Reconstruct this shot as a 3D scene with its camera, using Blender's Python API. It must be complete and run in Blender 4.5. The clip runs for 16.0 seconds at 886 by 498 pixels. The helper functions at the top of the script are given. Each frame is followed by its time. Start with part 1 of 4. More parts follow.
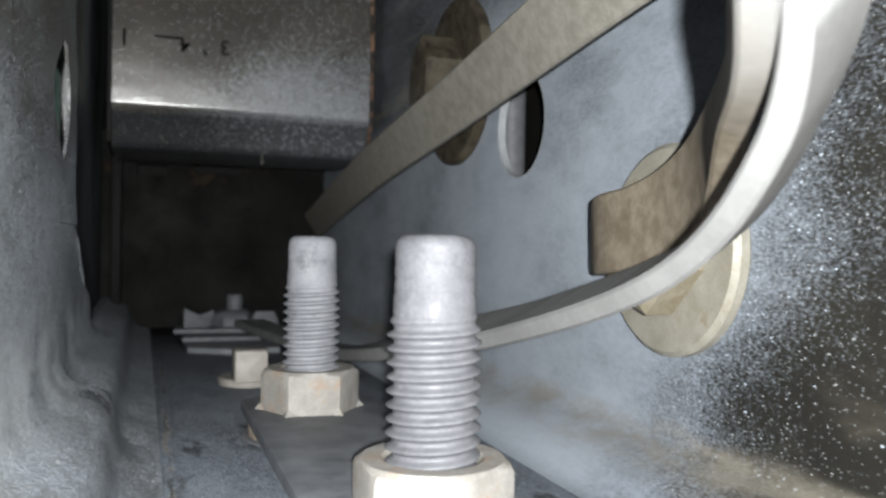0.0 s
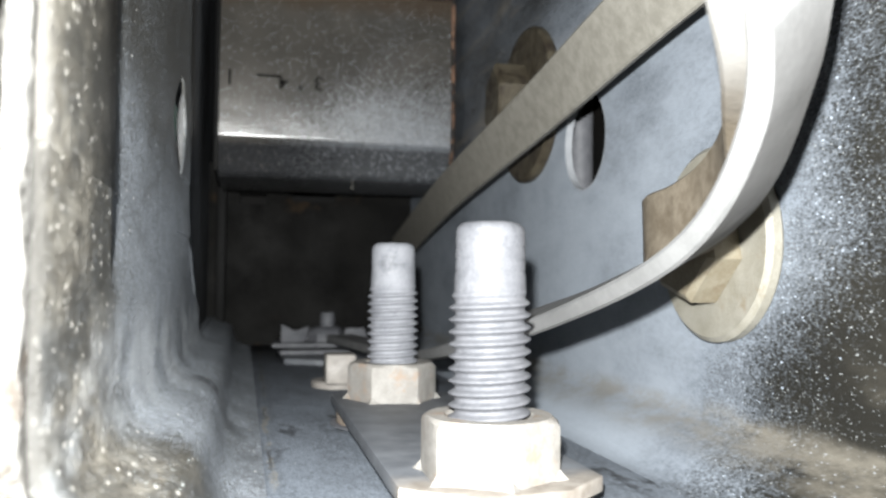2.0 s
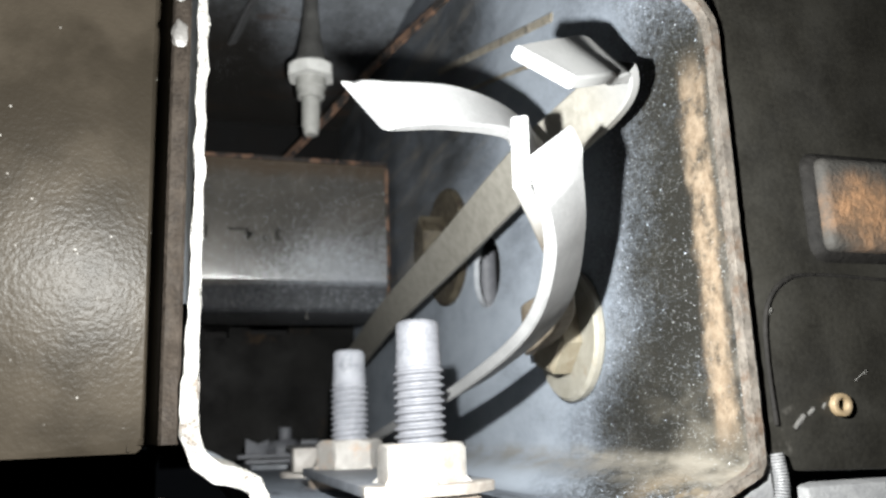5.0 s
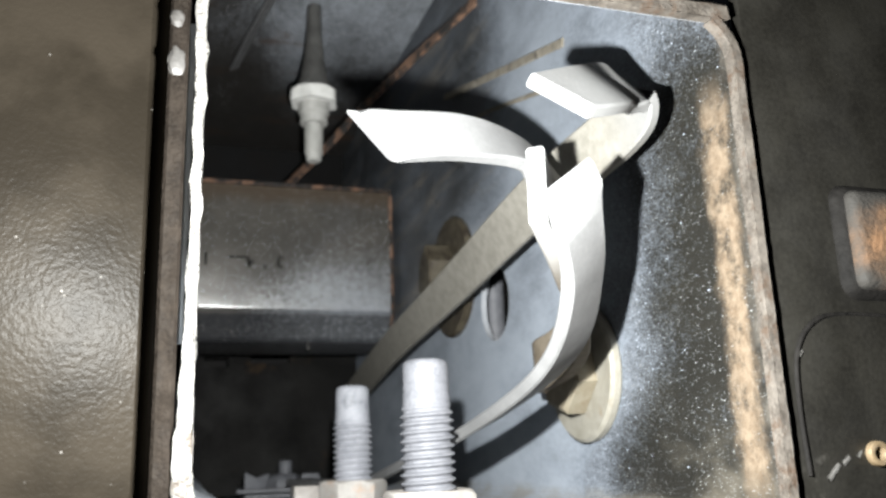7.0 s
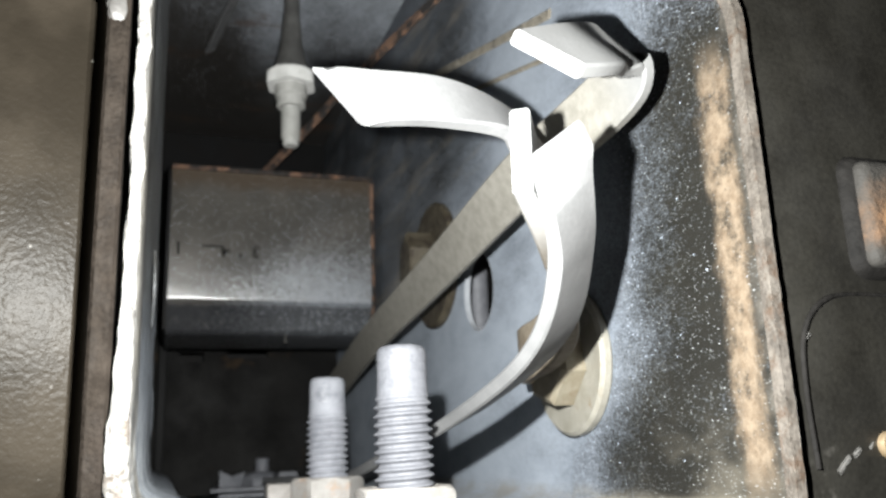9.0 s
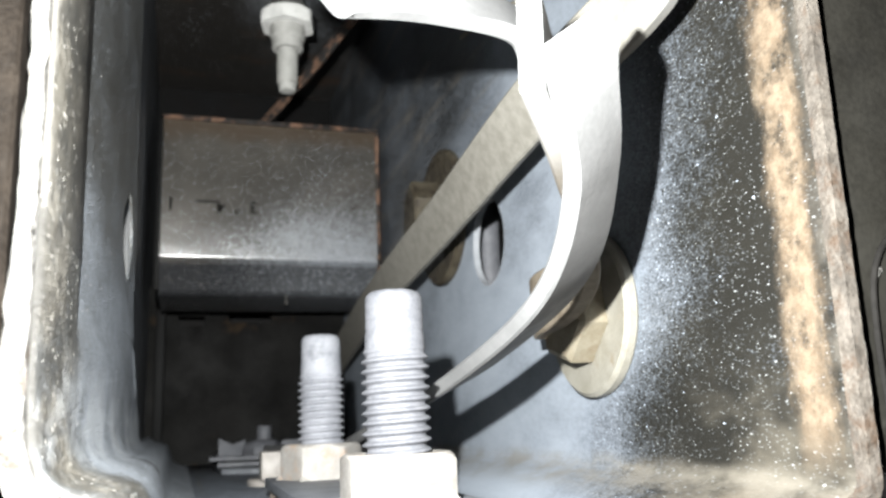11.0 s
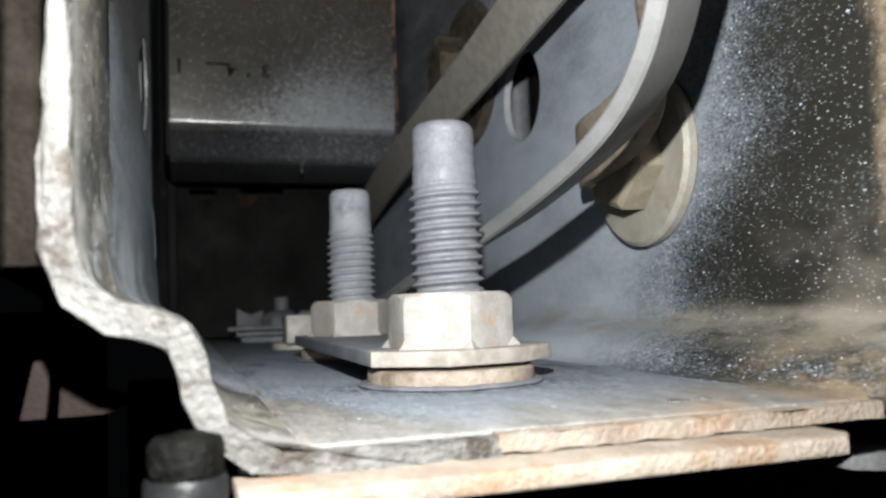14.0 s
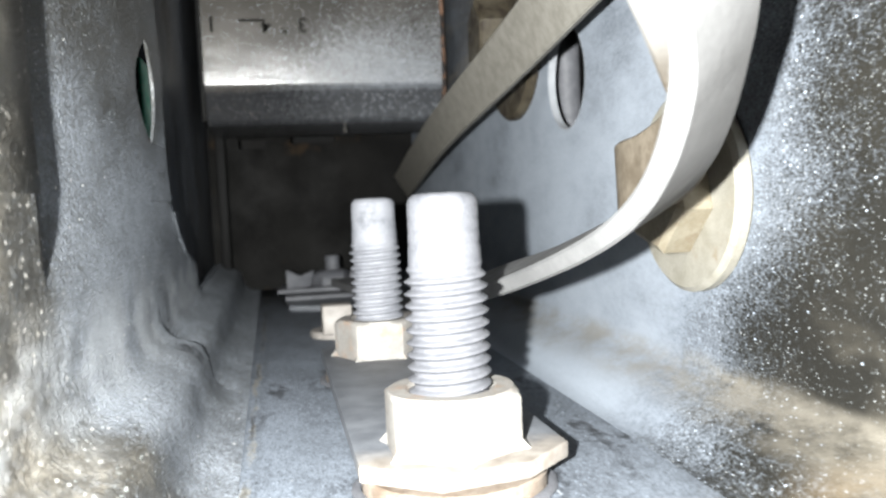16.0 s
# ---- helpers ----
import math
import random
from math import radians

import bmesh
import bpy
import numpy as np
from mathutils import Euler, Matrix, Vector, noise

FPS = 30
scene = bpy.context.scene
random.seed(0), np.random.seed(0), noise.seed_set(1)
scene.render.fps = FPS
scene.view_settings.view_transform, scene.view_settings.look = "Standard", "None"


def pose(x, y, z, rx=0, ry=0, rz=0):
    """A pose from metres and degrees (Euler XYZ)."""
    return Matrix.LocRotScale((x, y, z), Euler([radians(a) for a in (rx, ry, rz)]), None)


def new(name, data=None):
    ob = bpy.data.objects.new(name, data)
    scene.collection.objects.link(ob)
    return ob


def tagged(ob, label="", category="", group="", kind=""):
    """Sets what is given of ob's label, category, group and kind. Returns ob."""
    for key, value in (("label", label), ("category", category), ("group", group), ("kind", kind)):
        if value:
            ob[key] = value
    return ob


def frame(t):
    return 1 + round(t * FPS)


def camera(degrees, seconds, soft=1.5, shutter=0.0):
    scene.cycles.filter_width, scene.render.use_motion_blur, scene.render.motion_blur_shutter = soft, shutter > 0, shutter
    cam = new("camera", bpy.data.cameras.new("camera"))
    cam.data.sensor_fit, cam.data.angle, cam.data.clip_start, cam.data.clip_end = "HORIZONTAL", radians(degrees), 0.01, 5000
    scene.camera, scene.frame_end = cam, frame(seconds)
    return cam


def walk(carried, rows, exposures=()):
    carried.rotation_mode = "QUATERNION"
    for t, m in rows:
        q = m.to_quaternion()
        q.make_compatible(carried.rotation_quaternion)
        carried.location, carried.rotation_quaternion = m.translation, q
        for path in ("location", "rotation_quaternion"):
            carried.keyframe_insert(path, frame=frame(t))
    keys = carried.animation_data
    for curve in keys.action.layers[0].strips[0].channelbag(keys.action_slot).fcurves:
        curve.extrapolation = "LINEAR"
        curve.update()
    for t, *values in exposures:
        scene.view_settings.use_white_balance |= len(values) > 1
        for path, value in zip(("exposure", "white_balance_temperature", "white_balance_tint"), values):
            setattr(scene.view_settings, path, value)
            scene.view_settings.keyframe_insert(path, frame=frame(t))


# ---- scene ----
# Inside of a vehicle's frame rail, seen from close by. The rail runs along +y; the near bolt's axis is at x = y = 0
# and the rail's floor is z = 0.
cam = camera(57.1, 16.0, soft=2.5)
cam.data.dof.use_dof, cam.data.dof.focus_distance, cam.data.dof.aperture_fstop = True, 0.132, 36.0
ROWS = [
    (0.0, -0.03457, -0.09605, 0.04110, 89.62, -0.98, -20.29),
    (0.5, -0.03388, -0.10662, 0.03451, 91.38, -1.31, -17.57),
    (1.0, -0.03483, -0.10883, 0.03491, 91.95, -1.11, -15.99),
    (1.5, -0.03522, -0.10837, 0.03447, 92.04, -0.98, -14.27),
    (2.0, -0.03501, -0.11365, 0.03385, 92.11, -0.58, -13.81),
    (2.5, -0.03521, -0.11325, 0.03395, 92.12, -0.47, -13.73),
    (3.0, -0.03728, -0.11371, 0.03346, 92.12, -0.15, -13.79),
    (3.5, -0.03714, -0.11347, 0.03387, 92.16, -0.13, -14.07),
    (4.0, -0.04434, -0.12395, 0.02973, 92.15, -0.05, -14.10),
    (4.5, -0.03944, -0.16533, 0.01651, 98.15, 1.63, -15.64),
    (5.0, -0.05377, -0.18179, 0.01908, 101.91, 2.02, -18.07),
    (7.5, -0.05196, -0.17012, 0.02396, 103.54, 1.95, -17.97),
    (8.0, -0.04833, -0.16639, 0.02412, 103.56, 2.26, -18.03),
    (8.5, -0.04703, -0.16297, 0.02340, 103.51, 2.12, -18.99),
    (11.0, -0.03577, -0.13902, 0.02032, 101.55, 2.02, -17.65),
    (11.5, -0.02804, -0.11047, 0.02128, 94.33, 1.65, -17.91),
    (12.0, -0.02793, -0.11091, 0.01741, 91.73, 1.20, -17.22),
    (12.5, -0.02772, -0.11234, 0.01868, 91.46, 1.07, -16.79),
    (13.0, -0.02796, -0.11340, 0.01789, 91.84, 1.38, -16.49),
    (13.5, -0.02950, -0.11520, 0.01736, 92.89, 1.29, -16.84),
    (14.0, -0.04112, -0.12585, 0.01249, 93.93, 1.97, -17.71),
    (14.5, -0.03929, -0.12592, 0.01476, 94.13, 1.85, -19.39),
    (15.0, -0.03237, -0.12592, 0.02576, 90.51, 2.00, -19.05),
    (15.5, -0.02197, -0.11374, 0.04182, 88.27, 1.70, -13.34),
    (16.0, -0.02396, -0.11333, 0.04129, 86.47, 2.65, -12.02),
]
EXPOSURES = [(0.0, 0.62), (1.5, 0.55), (2.0, 1.12), (3.5, 1.0), (4.0, 0.92), (4.5, 0.55), (5.0, 1.14), (7.5, 1.14), (8.5, 1.06), (11.0, 1.42), (11.5, 1.45), (12.0, 0.43), (12.5, 0.1), (13.0, 0.35), (13.5, 0.57), (14.0, 0.22), (14.5, 0.46), (15.0, 0.74), (15.5, 1.4), (16.0, 1.58)]
walk(cam, [(t, pose(x, y, z, rx, ry, rz)) for t, x, y, z, rx, ry, rz in ROWS], EXPOSURES)

# ---- light: the small white lamp beside the lens, and a very dim garage
world = bpy.data.worlds.new("world")
world.use_nodes = True
world.node_tree.nodes["Background"].inputs["Color"].default_value = (0.75, 0.85, 1.0, 1)
world.node_tree.nodes["Background"].inputs["Strength"].default_value = 0.0016
scene.world = world
lamp_data = bpy.data.lights.new("phone_lamp", "POINT")
lamp_data.energy, lamp_data.shadow_soft_size, lamp_data.color = 2.72, 0.0014, (0.982, 1.0, 0.985)
lamp = new("phone_lamp", lamp_data)
lamp.location = (-0.0385, -0.1145, 0.0440)

# ---- materials
MM = 0.001
PAINT_SCALE = 0.47  # darkens every colour so that bounced light fills the shadows less


class Nodes:
    """A node material, with short words for the nodes that all materials use. Sizes are in millimetres."""

    def __init__(self, name, rough=0.6, metal=0.0, spec=0.5):
        self.mat = bpy.data.materials.new(name)
        self.mat.use_nodes = True
        self.tree = self.mat.node_tree
        self.shader = self.tree.nodes["Principled BSDF"]
        self.shader.inputs["Roughness"].default_value = rough
        self.shader.inputs["Metallic"].default_value = metal
        self.shader.inputs["Specular IOR Level"].default_value = spec
        self.place = self.add("ShaderNodeNewGeometry").outputs["Position"]
        self.grain = (1, 1, 1)

    def add(self, kind, **values):
        node = self.tree.nodes.new(kind)
        for key, value in values.items():
            node.inputs[key].default_value = value
        return node

    def link(self, a, b):
        self.tree.links.new(a, b)

    def noise(self, size, detail=4.0, rough=0.55, stretch=None, seed=0.0):
        mapping = self.add("ShaderNodeMapping")
        mapping.inputs["Scale"].default_value = stretch or self.grain
        mapping.inputs["Location"].default_value = (seed, seed * 0.7, -seed)
        self.link(self.place, mapping.inputs["Vector"])
        node = self.add("ShaderNodeTexNoise", Scale=1000.0 / size, Detail=detail, Roughness=rough)
        self.link(mapping.outputs[0], node.inputs["Vector"])
        return node.outputs["Fac"]

    def cells(self, size):
        node = self.add("ShaderNodeTexVoronoi", Scale=1000.0 / size)
        mapping = self.add("ShaderNodeMapping")
        mapping.inputs["Scale"].default_value = self.grain
        self.link(self.place, mapping.inputs["Vector"])
        self.link(mapping.outputs[0], node.inputs["Vector"])
        return node.outputs["Distance"]

    def ramp(self, fac, low, high, a=0.0, b=1.0):
        node = self.add("ShaderNodeMapRange")
        node.interpolation_type = "SMOOTHSTEP"
        for key, value in (("From Min", low), ("From Max", high), ("To Min", a), ("To Max", b)):
            node.inputs[key].default_value = value
        self.link(fac, node.inputs["Value"])
        return node.outputs["Result"]

    def math(self, op, a, b):
        node = self.add("ShaderNodeMath")
        node.operation = op
        for socket, value in ((node.inputs[0], a), (node.inputs[1], b)):
            if isinstance(value, (int, float)):
                socket.default_value = value
            else:
                self.link(value, socket)
        return node.outputs[0]

    def axis(self, letter):
        node = self.add("ShaderNodeSeparateXYZ")
        self.link(self.place, node.inputs[0])
        return node.outputs[letter]

    def mix(self, fac, a, b):
        node = self.add("ShaderNodeMix")
        node.data_type = "RGBA"
        for socket, value in ((node.inputs[0], fac), (node.inputs[6], a), (node.inputs[7], b)):
            if isinstance(value, (int, float)):
                socket.default_value = value
            elif isinstance(value, tuple):
                socket.default_value = (*[c * PAINT_SCALE for c in value], 1)
            else:
                self.link(value, socket)
        return node.outputs[2]

    def colour(self, socket):
        if isinstance(socket, tuple):
            self.shader.inputs["Base Color"].default_value = (*socket, 1)
        else:
            self.link(socket, self.shader.inputs["Base Color"])
        return self

    def roughness(self, socket):
        self.link(socket, self.shader.inputs["Roughness"])
        return self

    def bump(self, height, depth, strength=1.0):
        node = self.add("ShaderNodeBump", Strength=strength, Distance=depth * MM)
        self.link(height, node.inputs["Height"])
        self.link(node.outputs[0], self.shader.inputs["Normal"])
        return self


def droplets(m, cell, radius, share, seed=0.0):
    """Round droplets, one in some of the cells of a given size in mm; share: a number or a socket, 0 to 1."""
    mapping = m.add("ShaderNodeMapping")
    mapping.inputs["Scale"].default_value = m.grain
    mapping.inputs["Location"].default_value = (seed, -seed, seed * 0.3)
    m.link(m.place, mapping.inputs["Vector"])
    node = m.add("ShaderNodeTexVoronoi", Scale=1000.0 / cell)
    m.link(mapping.outputs[0], node.inputs["Vector"])
    split = m.add("ShaderNodeSeparateColor")
    m.link(node.outputs["Color"], split.inputs[0])
    size = m.ramp(split.outputs[1], 0.0, 1.0, radius * 0.55, radius)
    round_dot = m.ramp(m.math("DIVIDE", node.outputs["Distance"], size), 1.0, 0.65)
    return m.math("MULTIPLY", round_dot, m.ramp(m.math("ADD", split.outputs[0], share), 0.98, 1.02))


def field(m, parts):
    """A smooth sum of noises: rows of (size in mm, weight, seed)."""
    total = None
    for size, weight, seed in parts:
        n = m.math("MULTIPLY", m.math("SUBTRACT", m.noise(size, 3, 0.5, seed=seed), 0.5), weight)
        total = n if total is None else m.math("ADD", total, n)
    return total


def sprayed(m, density, bare, dust, cover=0.9):
    """The colour of spray dust over bare paint: a fine grain that closes where the spray is thick, and droplets where it is thin."""
    fine = m.math("ADD", m.math("MULTIPLY", m.noise(0.42, 2, 0.5, seed=2.0), 0.72), m.math("MULTIPLY", m.noise(1.3, 2, 0.5, seed=3.0), 0.28))
    fac = m.ramp(m.math("ADD", m.math("MULTIPLY", density, 0.62), m.math("MULTIPLY", m.math("SUBTRACT", fine, 0.5), 1.9)), -0.1, 0.92, 0.0, cover)
    thin = tuple(c * 0.66 for c in dust)
    tone = m.mix(m.ramp(m.math("ADD", m.math("MULTIPLY", m.noise(7, 5, 0.7, seed=41.0), 0.5), m.math("MULTIPLY", m.noise(1.0, 3, 0.7, seed=43.0), 0.5)), 0.36, 0.6), thin, dust)
    base = m.mix(fac, bare, tone)
    spots = m.math("MAXIMUM", droplets(m, 0.8, 0.24, m.ramp(density, -0.4, 0.6, 0.3, 0.5), 5.0), droplets(m, 1.7, 0.15, 0.4, 7.0))
    return m.mix(m.math("MULTIPLY", spots, m.ramp(density, 1.4, 0.6, 0.1, 0.8)), base, tuple(min(1.0, c * 1.75) for c in dust)), fac


def chips(m, base, size, some_size, amount, low=0.55, high=0.66, tone=(0.62, 0.65, 0.68), seed=9.0):
    """Pale specks here and there."""
    dots = m.math("MULTIPLY", m.ramp(m.cells(size), 0.2, 0.09), m.ramp(m.noise(some_size, 2, seed=seed), low, high))
    return m.mix(m.math("MULTIPLY", dots, amount), base, tone)


def overspray(name, bare, dust, brown, speck=0.6, level=0.45, gloss=(0.32, 0.7), relief=0.08, spec=0.5):
    """Black rail paint under blue-grey spray dust, with tan dirt and pale specks."""
    m = Nodes(name, 0.6, 0.0, spec)
    density = m.math("ADD", field(m, ((55, 1.6, 0.0), (14, 0.7, 4.0), (4, 0.35, 6.0))), level)
    base, fac = sprayed(m, density, bare, dust)
    dirt = m.math("MULTIPLY", m.ramp(m.noise(30, 4, seed=5.0), 0.48, 0.7), 0.6)
    base = m.mix(dirt, base, brown)
    base = chips(m, base, 1.3, 9, speck)
    m.colour(base)
    m.roughness(m.ramp(fac, 0.0, 0.8, *gloss))
    m.bump(m.math("ADD", m.noise(0.55, 3), m.math("MULTIPLY", m.noise(9, 2, seed=3.0), 1.5)), relief)
    return m


def wall_paint():
    """The right wall: closed blue-grey spray further in, thinning to dots on dark paint at the mouth, with a band of rust."""
    m = Nodes("sprayed_wall_paint", 0.6, 0.0, 0.3)
    m.grain = (1, 0.5, 1)
    y = m.math("MULTIPLY", m.axis("Y"), 1000.0)
    z = m.math("MULTIPLY", m.axis("Z"), 1000.0)
    bound = m.math("SUBTRACT", y, m.ramp(z, 46.0, 16.0, 0.0, 20.0))
    density = m.math("ADD", m.math("ADD", m.ramp(bound, -38.0, -4.0, -0.35, 0.65), m.ramp(bound, -16.0, 16.0, 0.0, 1.0)), field(m, ((48, 1.0, 1.0), (15, 0.8, 4.0), (5, 0.5, 6.0))))
    unsprayed = m.math("MULTIPLY", m.ramp(m.math("ADD", m.math("ADD", z, m.ramp(y, 125.0, 170.0, 0.0, 26.0)), m.math("MULTIPLY", m.noise(20, 4, seed=17.0), 16.0)), 102.0, 126.0), m.ramp(y, 52.0, 96.0))
    cloud = m.math("MULTIPLY", m.ramp(z, 90.0, 112.0), m.ramp(y, 30.0, -5.0))
    density = m.math("ADD", density, m.math("ADD", m.math("MULTIPLY", cloud, 0.7), m.ramp(z, 9.0, 2.5, 0.0, 0.45)))
    density = m.math("SUBTRACT", density, m.math("MULTIPLY", unsprayed, 1.15))
    base, fac = sprayed(m, density, (0.023, 0.022, 0.019), (0.36, 0.405, 0.47))
    base = m.mix(m.math("MULTIPLY", m.ramp(density, 1.15, 2.0, 0.0, 0.7), m.ramp(y, 4.0, 44.0)), base, (0.56, 0.62, 0.70))
    olive = m.math("MULTIPLY", m.ramp(m.noise(16, 5, 0.65, seed=12.0), 0.42, 0.66), m.ramp(y, 30.0, -20.0))
    base = m.mix(m.math("MULTIPLY", olive, 0.08), base, (0.115, 0.105, 0.082))
    haze = m.math("MULTIPLY", m.ramp(m.noise(15, 4, 0.6, seed=31.0), 0.42, 0.68), m.ramp(z, 34.0, 8.0))
    base = m.mix(m.math("MULTIPLY", m.math("MULTIPLY", haze, m.ramp(y, 10.0, -30.0)), 0.75), base, (0.18, 0.162, 0.13))
    open_paint = m.ramp(density, 1.95, 0.6)
    crowd = m.ramp(m.noise(7, 3, 0.6, seed=51.0), 0.35, 0.65, -0.25, 0.25)
    mist = m.math("MULTIPLY", droplets(m, 0.55, 0.30, m.math("ADD", crowd, 0.62), 21.0), 0.25)
    base = m.mix(m.math("MULTIPLY", mist, open_paint), base, (0.5, 0.53, 0.55))
    specks = m.math("MAXIMUM", droplets(m, 0.8, 0.2, m.math("ADD", crowd, 0.6), 23.0), droplets(m, 1.9, 0.12, m.math("ADD", crowd, 0.5), 27.0))
    base = m.mix(m.math("MULTIPLY", m.math("MULTIPLY", specks, 0.5), open_paint), base, (0.58, 0.6, 0.61))
    base = m.mix(m.math("MULTIPLY", m.math("MULTIPLY", droplets(m, 3.2, 0.07, 0.25, 9.0), 0.75), open_paint), base, (1.0, 1.02, 1.02))
    edge = m.math("ADD", y, m.math("MULTIPLY", m.math("SUBTRACT", m.noise(9, 5, 0.75, (1, 1, 0.6), 3.0), 0.5), 10.0))
    band = m.math("MULTIPLY", m.ramp(edge, -37.5, -42.0), m.ramp(edge, -48.5, -44.5))
    band = m.math("MULTIPLY", band, m.math("MULTIPLY", m.ramp(z, 8.0, 20.0), m.ramp(z, 98.0, 84.0)))
    rust = m.mix(m.ramp(m.noise(2.2, 5, 0.75, (1, 1, 1)), 0.3, 0.7), (0.17, 0.125, 0.085), (0.29, 0.228, 0.165))
    base = m.mix(m.math("MULTIPLY", band, m.ramp(m.noise(6, 6, 0.75, (1, 1, 1), 6.0), 0.28, 0.55)), base, rust)
    lip = m.math("MULTIPLY", m.ramp(edge, -46.5, -50.0), m.ramp(m.noise(5, 4, seed=14.0), 0.3, 0.6))
    base = m.mix(m.math("MULTIPLY", lip, 0.7), base, (0.15, 0.135, 0.115))
    # tan streak along the crease, with the bend's highlight painted into it
    wave = m.math("ADD", z, m.math("MULTIPLY", m.math("SUBTRACT", m.noise(14, 4, 0.6, (1, 0.5, 1), 8.0), 0.5), 7.0))
    low = m.math("MULTIPLY", m.ramp(wave, 12.5, 8.4), m.ramp(wave, 3.0, 7.5))
    low = m.math("MULTIPLY", low, m.ramp(m.noise(7, 5, 0.7, seed=15.0), 0.3, 0.65))
    base = m.mix(m.math("MULTIPLY", low, 0.7), base, (0.32, 0.292, 0.245))
    foot = m.math("MULTIPLY", m.math("MULTIPLY", m.ramp(z, 9.0, 4.0), m.ramp(edge, -18.0, -40.0)), m.ramp(m.noise(9, 5, 0.65, seed=33.0), 0.36, 0.6))
    base = m.mix(m.math("MULTIPLY", foot, 0.75), base, (0.27, 0.205, 0.13))
    streak = m.math("MULTIPLY", m.ramp(m.noise(11, 5, 0.7, (1, 0.12, 1), 61.0), 0.5, 0.68), unsprayed)
    base = m.mix(m.math("MULTIPLY", streak, 0.55), base, (0.40, 0.35, 0.28))
    m.colour(base)
    m.roughness(m.ramp(fac, 0.0, 0.7, 0.34, 0.7))
    m.bump(m.math("ADD", m.noise(0.6, 3, 0.6), m.math("MULTIPLY", m.noise(7, 3, seed=3.0), 1.6)), 0.1)
    return m


def floor_paint():
    """The floor: spray dust with black oily patches, tan and rusty towards the mouth."""
    m = Nodes("sprayed_floor_paint", 0.6, 0.0, 0.35)
    m.grain = (1, 0.42, 1)
    x = m.math("MULTIPLY", m.axis("X"), 1000.0)
    y = m.math("MULTIPLY", m.axis("Y"), 1000.0)
    density = m.math("ADD", field(m, ((34, 1.0, 0.0), (11, 0.6, 4.0))), 1.0)
    base, fac = sprayed(m, density, (0.04, 0.042, 0.045), (0.30, 0.34, 0.40))
    oil = m.math("MULTIPLY", m.ramp(m.noise(9, 5, 0.7, seed=11.0), 0.54, 0.64), m.ramp(m.noise(30, 2, seed=13.0), 0.42, 0.58))
    base = m.mix(m.math("MULTIPLY", oil, 0.85), base, (0.018, 0.018, 0.019))
    wet = None
    for seat in (0.0, 76.0):
        apart = m.math("SQRT", m.math("ADD", m.math("POWER", m.math("ABSOLUTE", x, 0.0), 2.0), m.math("POWER", m.math("ABSOLUTE", m.math("SUBTRACT", y, seat), 0.0), 2.0)), 0.0)
        ring = m.ramp(m.math("ADD", apart, m.math("MULTIPLY", m.noise(8, 5, 0.7, seed=25.0), 16.0)), 29.0, 20.0)
        wet = ring if wet is None else m.math("MAXIMUM", wet, ring)
    wet = m.math("MULTIPLY", wet, m.ramp(m.noise(1.6, 4, 0.7, seed=27.0), 0.42, 0.58))
    base = m.mix(m.math("MULTIPLY", wet, 0.8), base, (0.02, 0.021, 0.024))
    front = m.math("ADD", y, m.math("MULTIPLY", m.math("SUBTRACT", m.noise(17, 5, 0.65, seed=3.0), 0.5), 44.0))
    rusty = m.math("SUBTRACT", front, m.math("MULTIPLY", x, 0.5))
    front = m.math("SUBTRACT", rusty, m.ramp(x, -12.0, -30.0, 0.0, 44.0))
    tan = m.mix(m.ramp(m.noise(3.5, 5, 0.7), 0.3, 0.7), (0.11, 0.093, 0.071), (0.24, 0.216, 0.178))
    base = m.mix(m.math("MULTIPLY", m.ramp(front, -24.0, -52.0), 0.72), base, tan)
    orange = m.mix(m.ramp(m.noise(2.5, 5, 0.7), 0.3, 0.7), (0.22, 0.11, 0.055), (0.40, 0.28, 0.165))
    base = m.mix(m.math("MULTIPLY", m.ramp(rusty, -46.0, -62.0), m.ramp(m.noise(8, 5, 0.7, seed=6.0), 0.42, 0.6)), base, orange)
    seam = m.math("ABSOLUTE", m.math("ADD", m.math("SUBTRACT", x, m.math("MULTIPLY", y, 0.011)), m.math("ADD", 30.0, m.math("MULTIPLY", m.math("SUBTRACT", m.noise(7, 5, 0.65, seed=21.0), 0.5), 5.0))), 0.0)
    grit = m.math("MULTIPLY", m.ramp(seam, 0.9, 0.3), m.ramp(m.noise(6, 6, 0.75, seed=22.0), 0.46, 0.6))
    base = m.mix(m.math("MULTIPLY", grit, 0.5), base, (0.36, 0.32, 0.24))
    base = m.mix(m.math("MULTIPLY", m.math("MULTIPLY", m.ramp(seam, 2.6, 1.4), m.ramp(seam, 0.6, 1.2)), 0.15), base, (0.03, 0.03, 0.03))
    base = m.mix(m.math("MULTIPLY", m.ramp(seam, 0.42, 0.2), m.ramp(m.noise(9, 4, seed=29.0), 0.44, 0.6, 0.0, 0.6)), base, (0.05, 0.046, 0.04))
    base = chips(m, base, 1.6, 7, 0.7)
    m.colour(base)
    m.roughness(m.ramp(fac, 0.0, 0.8, 0.36, 0.7))
    m.bump(m.math("ADD", m.noise(0.6, 3), m.math("MULTIPLY", m.noise(8, 3, seed=3.0), 1.6)), 0.1)
    return m


